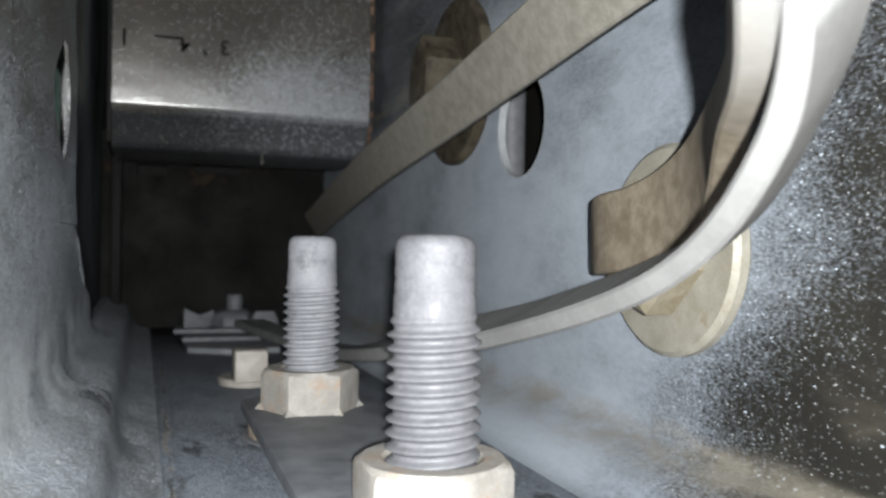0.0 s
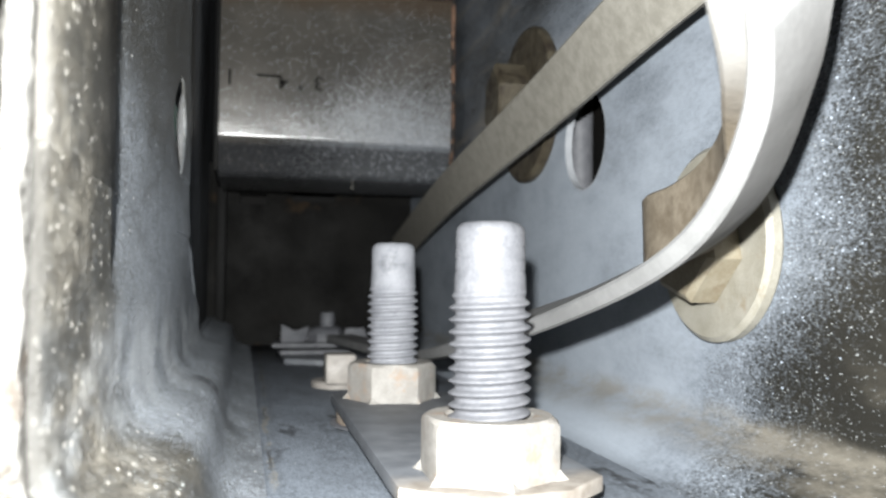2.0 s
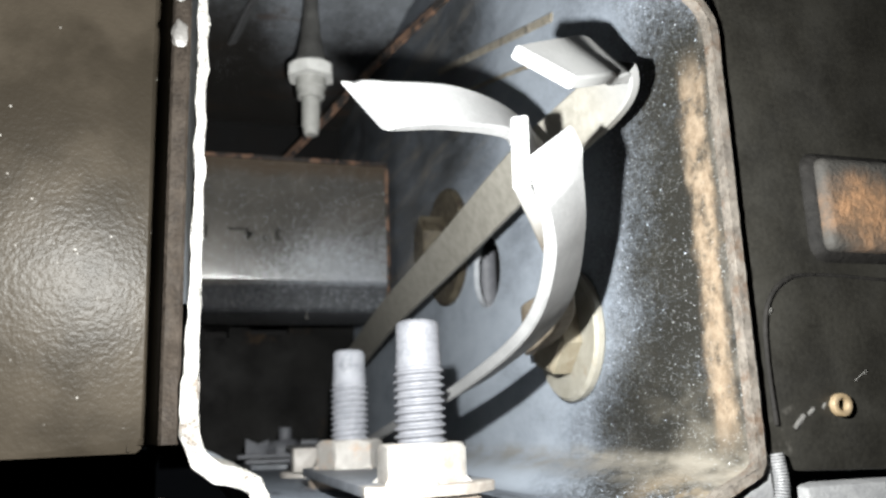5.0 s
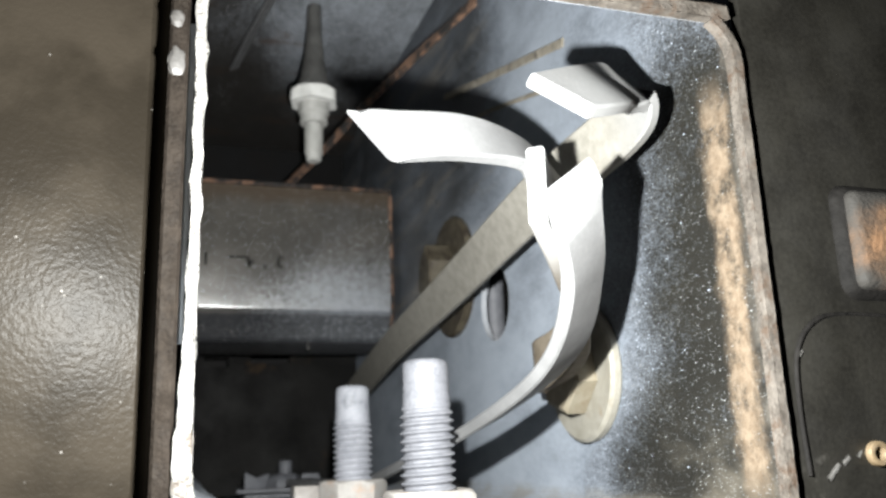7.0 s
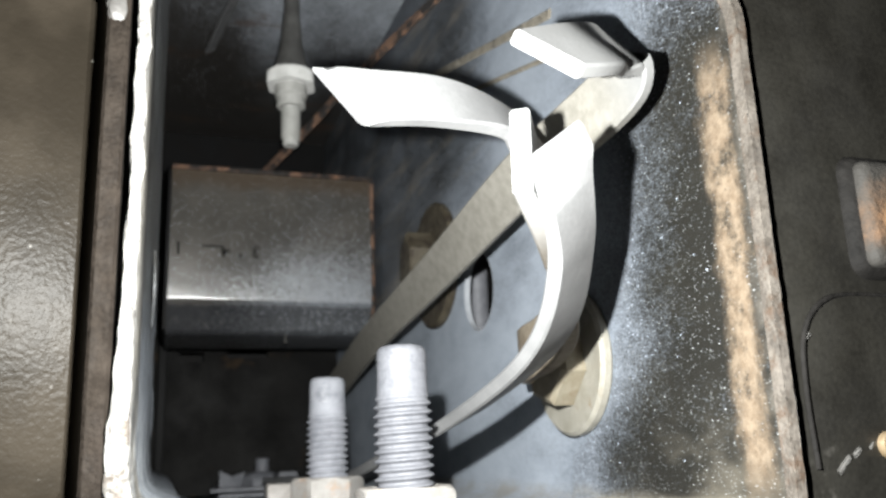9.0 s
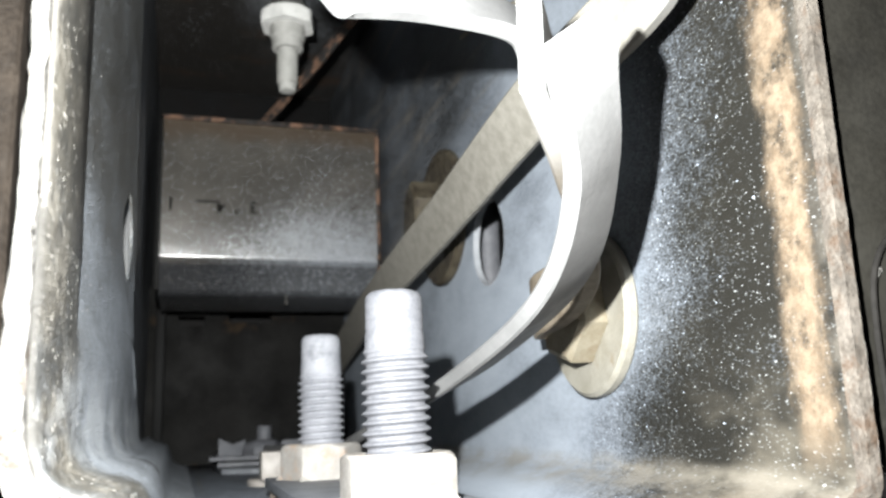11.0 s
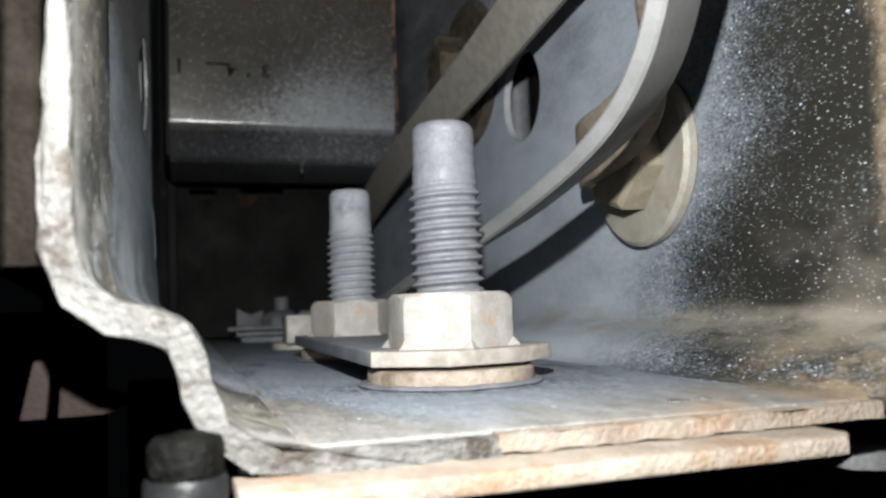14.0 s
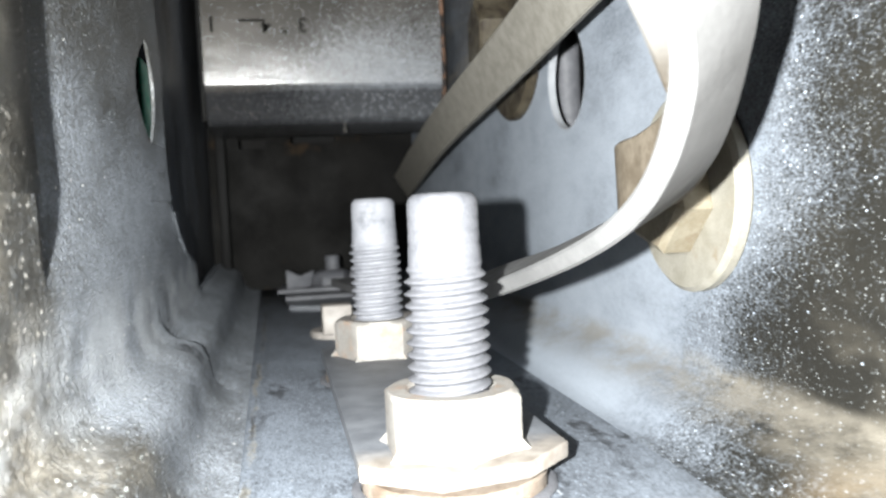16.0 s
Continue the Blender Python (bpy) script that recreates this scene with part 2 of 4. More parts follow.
def ceiling_paint():
    """The ceiling: a cloud of spray dust above the mouth, rusty and black further in, where the lamp's fade is painted.
    """
    m = Nodes("ceiling_paint", 0.6, 0.0, 0.3)
    m.grain = (1, 0.6, 1)
    x = m.math("MULTIPLY", m.axis("X"), 1000.0)
    y = m.math("MULTIPLY", m.axis("Y"), 1000.0)
    # dust thins with depth, which puts the fading light into the colour
    density = m.math("ADD", m.ramp(y, 170.0, 300.0, 0.9, -0.2), field(m, ((45, 1.2, 1.0), (14, 0.6, 4.0), (4, 0.4, 6.0))))
    density = m.math("SUBTRACT", density, m.ramp(x, 4.0, -30.0, 0.0, 0.75))
    base, fac = sprayed(m, density, (0.05, 0.046, 0.042), (0.62, 0.67, 0.74))
    rust = m.math("MULTIPLY", m.ramp(m.noise(20, 5, 0.7, (0.4, 1, 1), 7.0), 0.54, 0.64), 0.5)
    base = m.mix(rust, base, (0.13, 0.075, 0.045))
    m.colour(chips(m, base, 2.6, 20, 0.8, 0.52, 0.66))
    m.roughness(m.ramp(fac, 0.0, 0.8, 0.4, 0.7))
    m.bump(m.noise(0.8, 3), 0.1)
    return m


def tube_paint():
    """Satin black-brown paint, sanded with pale dust low down and towards the right wall."""
    m = Nodes("satin_tube_paint", 0.3, 0.0, 0.7)
    x = m.math("MULTIPLY", m.axis("X"), 1000.0)
    z = m.math("MULTIPLY", m.axis("Z"), 1000.0)
    density = m.math("ADD", m.ramp(x, -42.0, 25.0, -0.62, 0.32), m.ramp(z, 130.0, 84.0, -0.42, 0.66))
    density = m.math("ADD", density, field(m, ((42, 0.6, 2.0), (8, 0.25, 5.0))))
    bare = m.mix(m.ramp(m.noise(44, 3, seed=3.0), 0.35, 0.65), (0.085, 0.078, 0.068), (0.15, 0.137, 0.119))
    base, fac = sprayed(m, density, bare, (0.46, 0.50, 0.565), 0.75)
    # slanted underside darkened in the paint for its shade, broken by dust droplets
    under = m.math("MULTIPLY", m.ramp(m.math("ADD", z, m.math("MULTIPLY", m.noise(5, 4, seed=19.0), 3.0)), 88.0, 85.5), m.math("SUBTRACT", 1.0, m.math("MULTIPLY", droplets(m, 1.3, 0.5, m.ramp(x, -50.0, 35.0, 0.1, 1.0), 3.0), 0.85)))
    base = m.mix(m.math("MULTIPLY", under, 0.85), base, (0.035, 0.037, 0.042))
    top = m.math("MULTIPLY", m.ramp(m.math("ADD", z, m.math("MULTIPLY", m.noise(8, 4), 7.0)), 139.0, 147.0), 0.75)
    base = m.mix(top, base, (0.10, 0.07, 0.045))
    base = m.mix(m.math("MULTIPLY", droplets(m, 1.0, 0.24, m.ramp(x, -50.0, 50.0, 0.2, 0.75), 4.0), 0.7), base, (0.62, 0.6, 0.56))
    m.colour(base)
    m.roughness(m.ramp(fac, 0.0, 0.8, 0.2, 0.62))
    m.bump(m.math("ADD", m.noise(0.6, 3), m.math("MULTIPLY", m.noise(16, 2, seed=3.0), 3.0)), 0.07)
    return m


def plain(name, a, b, size=4.0, rough=0.6, metal=0.0, depth=0.1, fine=0.6, spots=None, spot_range=(0.55, 0.68), spec=0.5):
    """Two tones mixed at a coarse and a fine scale, with fine relief; spots: stains of a third tone."""
    m = Nodes(name, rough, metal, spec)
    fac = m.math("ADD", m.math("MULTIPLY", m.noise(size, 4, 0.6), 0.65), m.math("MULTIPLY", m.noise(fine, 3, 0.6, seed=4.0), 0.35))
    base = m.mix(m.ramp(fac, 0.32, 0.68), a, b)
    if spots:
        base = m.mix(m.ramp(m.noise(size * 1.3, 5, 0.7, seed=8.0), *spot_range), base, spots)
    m.colour(base)
    m.roughness(m.ramp(m.noise(size * 0.7, 3, seed=6.0), 0.3, 0.7, max(rough - 0.12, 0.05), min(rough + 0.12, 1.0)))
    m.bump(m.math("ADD", m.noise(fine, 3), m.noise(size, 2, seed=2.0)), depth)
    return m


def left_paint():
    """The left wall: gritty brown-black at the mouth, blue-grey spray further in and low down, pale dust in the hollow above the shelf."""
    m = Nodes("gritty_left_wall_paint", 0.6, 0.0, 0.4)
    m.grain = (1, 0.5, 1)
    x = m.math("MULTIPLY", m.axis("X"), 1000.0)
    y = m.math("MULTIPLY", m.axis("Y"), 1000.0)
    z = m.math("MULTIPLY", m.axis("Z"), 1000.0)
    wander = m.math("MULTIPLY", m.math("SUBTRACT", m.noise(18, 4, 0.6, seed=12.0), 0.5), 26.0)
    deep = m.ramp(m.math("ADD", y, wander), -14.0, 4.0)
    high = m.ramp(m.math("ADD", z, wander), 42.0, 74.0)
    density = m.math("SUBTRACT", m.math("ADD", m.math("MULTIPLY", deep, 1.0), 0.05), m.math("MULTIPLY", high, 0.85))
    density = m.math("ADD", density, field(m, ((26, 0.9, 2.0), (9, 0.6, 4.0))))
    base, fac = sprayed(m, density, (0.085, 0.081, 0.07), (0.52, 0.57, 0.64))
    tan = m.mix(m.ramp(m.noise(2.4, 4, 0.7, seed=3.0), 0.35, 0.65), (0.17, 0.15, 0.12), (0.44, 0.41, 0.35))
    front = m.math("MULTIPLY", m.ramp(m.math("ADD", y, wander), -2.0, -26.0), m.ramp(m.noise(11, 5, 0.65, seed=7.0), 0.38, 0.62))
    base = m.mix(m.math("MULTIPLY", front, m.ramp(z, 60.0, 14.0, 0.5, 0.85)), base, tan)
    hollow = m.math("MULTIPLY", m.math("MULTIPLY", m.ramp(z, 34.0, 22.0), m.ramp(z, 12.0, 17.0)), m.ramp(m.noise(13, 4, 0.6, seed=15.0), 0.36, 0.6))
    base = m.mix(m.math("MULTIPLY", hollow, 0.6), base, (0.84, 0.88, 0.92))
    soot = m.math("MULTIPLY", m.ramp(m.noise(6, 5, 0.7, seed=9.0), 0.5, 0.62), m.math("MULTIPLY", m.ramp(z, 6.0, 24.0, 0.3, 0.75), m.ramp(m.math("ADD", y, wander), 8.0, -10.0, 0.12, 1.0)))
    base = m.mix(soot, base, (0.07, 0.068, 0.062))
    # dark dusty break before the shelf's drop, its shade put into the colour
    apart = m.math("ABSOLUTE", m.math("SUBTRACT", m.math("ADD", y, m.math("MULTIPLY", m.noise(5, 4, 0.7, seed=37.0), 7.0)), 66.5), 0.0)
    scuff = m.math("MULTIPLY", m.math("MULTIPLY", m.ramp(apart, 5.0, 2.2), m.ramp(z, 8.5, 10.5)), m.math("MULTIPLY", m.ramp(x, -46.0, -43.0), m.ramp(m.noise(1.2, 3, 0.6, seed=39.0), 0.3, 0.6, 0.4, 0.9)))
    base = m.mix(scuff, base, (0.05, 0.054, 0.062))
    worn = m.ramp(m.math("ADD", y, m.math("MULTIPLY", m.math("SUBTRACT", m.noise(6, 5, 0.7, seed=35.0), 0.5), 9.0)), -42.5, -46.0)
    base = m.mix(m.math("MULTIPLY", worn, 0.75), base, (0.36, 0.345, 0.32))
    # the grit's glints near the mouth, painted in as bright specks
    glint = m.math("MULTIPLY", droplets(m, 1.3, 0.3, 0.4, 31.0), m.ramp(m.math("ADD", y, wander), 10.0, -14.0))
    base = m.mix(m.math("MULTIPLY", glint, 0.42), base, (1.3, 1.25, 1.15))
    base = m.mix(m.math("MULTIPLY", droplets(m, 2.4, 0.12, 0.4, 8.0), 0.7), base, (1.4, 1.38, 1.32))
    m.colour(base)
    m.roughness(m.ramp(fac, 0.0, 0.8, 0.36, 0.7))
    m.grain = (1, 1, 1)
    grit = m.math("ADD", m.noise(0.6, 2, 0.5), m.math("MULTIPLY", m.noise(1.6, 2, 0.5, seed=4.0), 0.45))
    m.bump(m.math("ADD", grit, m.math("MULTIPLY", m.noise(9, 3, seed=3.0), 0.3)), 0.24)
    return m


def dusty_strap(name, clean_to, dirty_from, dark, light):
    """Grey rubber, clean where it sticks out of the rail and tan with dust further in."""
    m = Nodes(name, 0.6, 0.0, 0.25)
    y = m.math("MULTIPLY", m.axis("Y"), 1000.0)
    dust = m.ramp(m.math("ADD", y, m.math("MULTIPLY", m.noise(10, 4), 14.0)), clean_to, dirty_from)
    clean = m.mix(m.noise(5, 4), (0.225, 0.225, 0.22), (0.285, 0.285, 0.283))
    dirty = m.mix(m.ramp(m.noise(3, 5, 0.7), 0.3, 0.7), dark, light)
    m.colour(m.mix(dust, clean, dirty))
    m.bump(m.noise(0.8, 3), 0.06)
    return m


def plate_paint():
    """Grey primer, rubbed to tan zinc along the plate's front."""
    m = Nodes("grey_primed_plate", 0.6)
    y = m.math("MULTIPLY", m.axis("Y"), 1000.0)
    grey = m.mix(m.ramp(m.noise(6, 4), 0.3, 0.7), (0.14, 0.15, 0.17), (0.235, 0.25, 0.275))
    tan = m.mix(m.ramp(m.noise(3, 4), 0.3, 0.7), (0.27, 0.235, 0.2), (0.42, 0.385, 0.345))
    rub = m.ramp(m.math("ADD", y, m.math("MULTIPLY", m.noise(5, 4, seed=3.0), 8.0)), 6.0, -1.0)
    m.colour(m.mix(rub, grey, tan))
    m.bump(m.math("ADD", m.noise(0.6, 3), m.noise(5, 2, seed=2.0)), 0.08)
    return m


def rust_bulge():
    """Black plastic, orange with rust in the middle of the bulge."""
    m = Nodes("rusted_bulge", 0.75, 0.0, 0.2)
    x = m.math("MULTIPLY", m.math("SUBTRACT", m.math("MULTIPLY", m.axis("X"), 1000.0), 82.0), 0.7)
    z = m.math("SUBTRACT", m.math("MULTIPLY", m.axis("Z"), 1000.0), 58.5)
    apart = m.math("SQRT", m.math("ADD", m.math("MULTIPLY", x, x), m.math("MULTIPLY", z, z)), 0.0)
    spot = m.ramp(m.math("ADD", apart, m.math("MULTIPLY", m.noise(7, 5, 0.7), 9.0)), 15.0, 7.0)
    orange = m.mix(m.ramp(m.noise(4, 5, 0.7, seed=3.0), 0.35, 0.65), (0.12, 0.075, 0.045), (0.30, 0.165, 0.085))
    m.colour(m.mix(spot, m.mix(m.noise(6, 4), (0.03, 0.028, 0.025), (0.06, 0.056, 0.05)), orange))
    m.bump(m.math("ADD", m.noise(0.9, 3), m.noise(4, 4, seed=2.0)), 0.3)
    return m


def panel_paint():
    """Brown-black chassis paint with orange peel and a few pale nibs."""
    m = Nodes("brown_black_panel_paint", 0.34, 0.0, 0.014)
    base = m.mix(m.ramp(m.noise(18, 4), 0.35, 0.65), (0.010, 0.0082, 0.006), (0.019, 0.0156, 0.0116))
    nibs = m.math("MULTIPLY", m.ramp(m.cells(3.4), 0.085, 0.03), m.ramp(m.noise(20, 2, seed=3.0), 0.4, 0.58))
    m.colour(m.mix(m.math("MULTIPLY", nibs, 0.8), base, (0.16, 0.152, 0.14)))
    m.bump(m.math("ADD", m.noise(0.8, 2), m.math("MULTIPLY", m.noise(3, 2, seed=2.0), 0.3)), 0.09)
    return m


M_WALL = wall_paint().mat
M_FLOOR = floor_paint().mat
M_LEFT = left_paint().mat
M_LEFT_FAR = overspray("bluish_far_wall_paint", (0.05, 0.056, 0.068), (0.28, 0.31, 0.355), (0.12, 0.11, 0.095), 0.4, 0.55).mat
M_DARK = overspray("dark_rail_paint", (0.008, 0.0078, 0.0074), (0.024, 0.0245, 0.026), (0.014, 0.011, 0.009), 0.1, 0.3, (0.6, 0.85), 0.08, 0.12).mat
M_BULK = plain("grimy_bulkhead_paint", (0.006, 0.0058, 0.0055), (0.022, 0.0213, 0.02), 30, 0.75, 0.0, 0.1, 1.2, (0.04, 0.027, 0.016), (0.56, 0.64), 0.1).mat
M_TOP = ceiling_paint().mat
M_RIM = plain("worn_rail_edge", (0.085, 0.081, 0.074), (0.16, 0.155, 0.146), 4, 0.65, 0.0, 0.6, 0.8, (0.05, 0.04, 0.031), (0.53, 0.66), 0.25).mat
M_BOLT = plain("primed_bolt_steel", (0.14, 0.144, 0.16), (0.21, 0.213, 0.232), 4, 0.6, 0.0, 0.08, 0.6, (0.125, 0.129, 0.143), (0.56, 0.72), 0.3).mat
# far bolt's copy of the steel, brightened to offset the lamp's falloff
M_BOLT_PALE = plain("brightened_bolt_steel", (0.25, 0.258, 0.285), (0.37, 0.378, 0.41), 5, 0.65, 0.0, 0.08, 0.6, (0.2, 0.206, 0.228), (0.56, 0.72), 0.3).mat
M_NUT = plain("tan_zinc", (0.31, 0.29, 0.265), (0.44, 0.421, 0.394), 4, 0.65, 0.0, 0.1, 0.6, (0.40, 0.295, 0.22), (0.52, 0.7), 0.3).mat
M_PLATE = plate_paint().mat
M_PLATE_EDGE = plain("tan_plate_edge", (0.36, 0.33, 0.3), (0.5, 0.46, 0.42), 5, 0.6, 0.0, 0.1, 0.6).mat
M_WASHER = plain("rusty_washer", (0.27, 0.205, 0.155), (0.40, 0.34, 0.28), 5, 0.65, 0.0, 0.15, 0.6, (0.2, 0.15, 0.11), (0.5, 0.66)).mat
M_STRAP = plain("grey_rubber_strap", (0.205, 0.205, 0.205), (0.262, 0.262, 0.262), 9, 0.6, 0.0, 0.04, 0.8, None, (0, 1), 0.25).mat
M_CUT = plain("cut_rubber", (0.215, 0.215, 0.215), (0.27, 0.27, 0.27), 6, 0.6, 0.0, 0.06, 0.7, None, (0, 1), 0.25).mat
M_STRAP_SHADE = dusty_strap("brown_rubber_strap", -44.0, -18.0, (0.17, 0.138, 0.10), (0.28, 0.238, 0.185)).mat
M_STRAP_OLD = dusty_strap("dusty_rubber_strap", -36.0, -14.0, (0.26, 0.245, 0.21), (0.36, 0.342, 0.30)).mat
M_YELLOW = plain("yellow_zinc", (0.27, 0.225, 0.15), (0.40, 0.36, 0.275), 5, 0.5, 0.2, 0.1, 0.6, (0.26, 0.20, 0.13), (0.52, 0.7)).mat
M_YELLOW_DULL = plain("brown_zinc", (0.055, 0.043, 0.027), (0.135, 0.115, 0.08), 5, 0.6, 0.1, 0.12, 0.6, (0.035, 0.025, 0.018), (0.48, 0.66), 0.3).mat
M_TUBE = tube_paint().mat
M_PANEL = panel_paint().mat
M_PLASTIC = plain("black_plastic", (0.012, 0.0112, 0.0095), (0.026, 0.0245, 0.0205), 16, 0.42, 0.0, 0.06, 0.9, (0.09, 0.084, 0.075), (0.64, 0.78), 0.2).mat
M_RUST = rust_bulge().mat
M_BROWN = plain("dry_brown_rust", (0.16, 0.085, 0.05), (0.36, 0.20, 0.125), 5, 0.85, 0.0, 0.3, 0.8, (0.02, 0.016, 0.014), (0.42, 0.56)).mat
M_BRASS = plain("brass_insert", (0.5, 0.36, 0.2), (0.6, 0.46, 0.3), 3, 0.4, 0.6, 0.05, 0.5).mat
M_SCRATCH = plain("engraved_mark", (0.01, 0.0095, 0.009), (0.02, 0.019, 0.018), 2, 0.9, 0.0, 0.05, 0.6, None, (0, 1), 0.0).mat
M_GREEN = plain("green_plastic", (0.015, 0.38, 0.22), (0.025, 0.52, 0.31), 6, 0.4).mat
M_BLACK = plain("black_grime", (0.008, 0.0075, 0.007), (0.02, 0.0185, 0.017), 30, 0.8, 0.0, 0.4, 2.0, None, (0, 1), 0.06).mat
M_PINK = plain("faded_metal", (0.017, 0.0118, 0.010), (0.028, 0.020, 0.017), 10, 0.7, 0.0, 0.1, 0.6, None, (0, 1), 0.05).mat

M_LIP = plain("rusty_lip", (0.18, 0.135, 0.10), (0.30, 0.255, 0.205), 7, 0.75, 0.0, 0.35, 0.7, (0.22, 0.135, 0.08), (0.5, 0.66)).mat
M_EDGE = plain("tan_worn_edge", (0.06, 0.05, 0.04), (0.18, 0.157, 0.132), 4, 0.65, 0.0, 0.25, 0.7, (0.09, 0.06, 0.04), (0.5, 0.66)).mat
M_SEAM = plain("sandy_dirt", (0.24, 0.21, 0.16), (0.40, 0.36, 0.29), 4, 0.9, 0.0, 0.4, 0.8, (0.12, 0.1, 0.08), (0.55, 0.65)).mat
M_HOLE_EDGE = plain("pale_cut_edge", (0.38, 0.40, 0.43), (0.5, 0.52, 0.55), 5, 0.5, 0.0, 0.1, 0.6).mat
M_RIM_DARK = plain("brown_worn_weld", (0.0055, 0.0042, 0.0032), (0.016, 0.0127, 0.01), 5, 0.8, 0.0, 0.25, 0.6, (0.07, 0.06, 0.05), (0.68, 0.78), 0.03).mat
M_RIM_DIM = plain("dull_weld", (0.018, 0.016, 0.0135), (0.042, 0.038, 0.034), 4, 0.7).mat
M_STUD_NUT = plain("whitish_zinc", (0.86, 0.85, 0.81), (1.1, 1.09, 1.05), 4, 0.5, 0.0, 0.08, 0.6).mat
M_STUD = plain("cream_zinc_stud", (0.46, 0.455, 0.425), (0.62, 0.61, 0.575), 4, 0.5, 0.0, 0.08, 0.6).mat
M_SLEEVE = plain("dull_grey_sleeve", (0.008, 0.0084, 0.009), (0.018, 0.0185, 0.0195), 6, 0.4, 0.0, 0.1, 0.6, None, (0, 1), 0.15).mat
M_GREASE = plain("gritty_grease", (0.002, 0.002, 0.0018), (0.007, 0.0068, 0.006), 2.5, 0.6, 0.0, 0.5, 0.7, (0.12, 0.1, 0.08), (0.68, 0.74), 0.04).mat
M_DUSK = plain("dusty_spacer", (0.05, 0.048, 0.045), (0.12, 0.118, 0.11), 8, 0.7).mat
M_GREY_DARK = plain("dusty_dark_grey", (0.13, 0.13, 0.135), (0.21, 0.21, 0.21), 6, 0.6, 0.0, 0.15, 0.8).mat
M_YELLOW_PALE = plain("pale_zinc_washer", (0.30, 0.28, 0.225), (0.42, 0.40, 0.345), 6, 0.5, 0.1, 0.08, 0.5, (0.3, 0.25, 0.18), (0.58, 0.72)).mat


# ---- building helpers (all lengths in millimetres)
def mesh_of(name, bm, material, smooth=35):
    for face in bm.faces:
        face.smooth = True
    data = bpy.data.meshes.new(name)
    bmesh.ops.recalc_face_normals(bm, faces=bm.faces)
    limit = math.radians(smooth)
    for edge in bm.edges:
        edge.smooth = edge.is_manifold and edge.calc_face_angle(0.0) < limit
    bmesh.ops.scale(bm, vec=(MM, MM, MM), verts=bm.verts)
    bm.to_mesh(data)
    bm.free()
    data.materials.append(material)
    return data


def part(name, bm, material, parent, label="", smooth=35):
    ob = new(name, mesh_of(name, bm, material, smooth))
    ob.parent = parent
    if label:
        ob["label"] = label
    return ob


def solo(name, bm, material, label, category, kind="", group="", smooth=35):
    return tagged(new(name, mesh_of(name, bm, material, smooth)), label, category, group, kind)


def holder(name, at, label, category, group="", kind=""):
    ob = new(name)
    ob.empty_display_size = 0.004
    ob.location = Vector(at) * MM
    return tagged(ob, label, category, group, kind)


def spin(profile, sides=48, bm=None, turn=0.0):
    """A body turned round z from (radius, height) pairs; a radius of 0 closes it."""
    bm = bm or bmesh.new()
    rings = []
    for r, z in profile:
        if r == 0:
            rings.append([bm.verts.new((0, 0, z))])
        else:
            rings.append([bm.verts.new((r * math.cos(turn + 2 * math.pi * k / sides), r * math.sin(turn + 2 * math.pi * k / sides), z)) for k in range(sides)])
    for a, b in zip(rings, rings[1:]):
        for k in range(sides):
            n = (k + 1) % sides
            if len(a) == 1:
                bm.faces.new((a[0], b[k], b[n]))
            elif len(b) == 1:
                bm.faces.new((a[k], a[n], b[0]))
            else:
                bm.faces.new((a[k], a[n], b[n], b[k]))
    return bm


def outline(points, holes, thick, place, bevel=0.0):
    """A flat plate from an outline in (u, v) with holes; place(u, v, w) gives the point, w from 0 to thick."""
    bm = bmesh.new()
    edges = []
    for loop in [points, *holes]:
        vs = [bm.verts.new((u, v, 0)) for u, v in loop]
        edges += [bm.edges.new((vs[k - 1], vs[k])) for k in range(len(vs))]
    bmesh.ops.triangle_fill(bm, edges=edges, use_beauty=True)
    got = bmesh.ops.extrude_face_region(bm, geom=bm.faces[:])
    for v in got["geom"]:
        if isinstance(v, bmesh.types.BMVert):
            v.co.z = thick
    bmesh.ops.recalc_face_normals(bm, faces=bm.faces)
    if bevel:
        rim = [e for e in bm.edges if e.is_manifold and e.calc_face_angle(0) > 1.0]
        bmesh.ops.bevel(bm, geom=rim, offset=bevel, segments=2, affect="EDGES", profile=0.6, clamp_overlap=True)
    for v in bm.verts:
        v.co = Vector(place(*v.co))
    return bm


def box(x0, x1, y0, y1, z0, z1, bevel=0.0, segments=2):
    bm = bmesh.new()
    bmesh.ops.create_cube(bm, size=1)
    for v in bm.verts:
        v.co = Vector((x0 + (v.co.x + 0.5) * (x1 - x0), y0 + (v.co.y + 0.5) * (y1 - y0), z0 + (v.co.z + 0.5) * (z1 - z0)))
    if bevel:
        bmesh.ops.bevel(bm, geom=bm.edges[:], offset=bevel, segments=segments, affect="EDGES", profile=0.5, clamp_overlap=True)
    return bm


def circle(cu, cv, ru, rv, n=40, turn=0.0):
    return [(cu + ru * math.cos(turn + 2 * math.pi * k / n), cv + rv * math.sin(turn + 2 * math.pi * k / n)) for k in range(n)]


def smooth_line(points, steps=10):
    """Points along a smooth curve through the given ones."""
    p = [Vector(q) for q in points]
    p = [2 * p[0] - p[1], *p, 2 * p[-1] - p[-2]]
    out = []
    for k in range(len(p) - 3):
        a, b, c, d = p[k:k + 4]
        for s in range(steps):
            t = s / steps
            out.append(0.5 * (2 * b + (c - a) * t + (2 * a - 5 * b + 4 * c - d) * t * t + (3 * b - a - 3 * c + d) * t ** 3))
    return [*out, p[-2]]


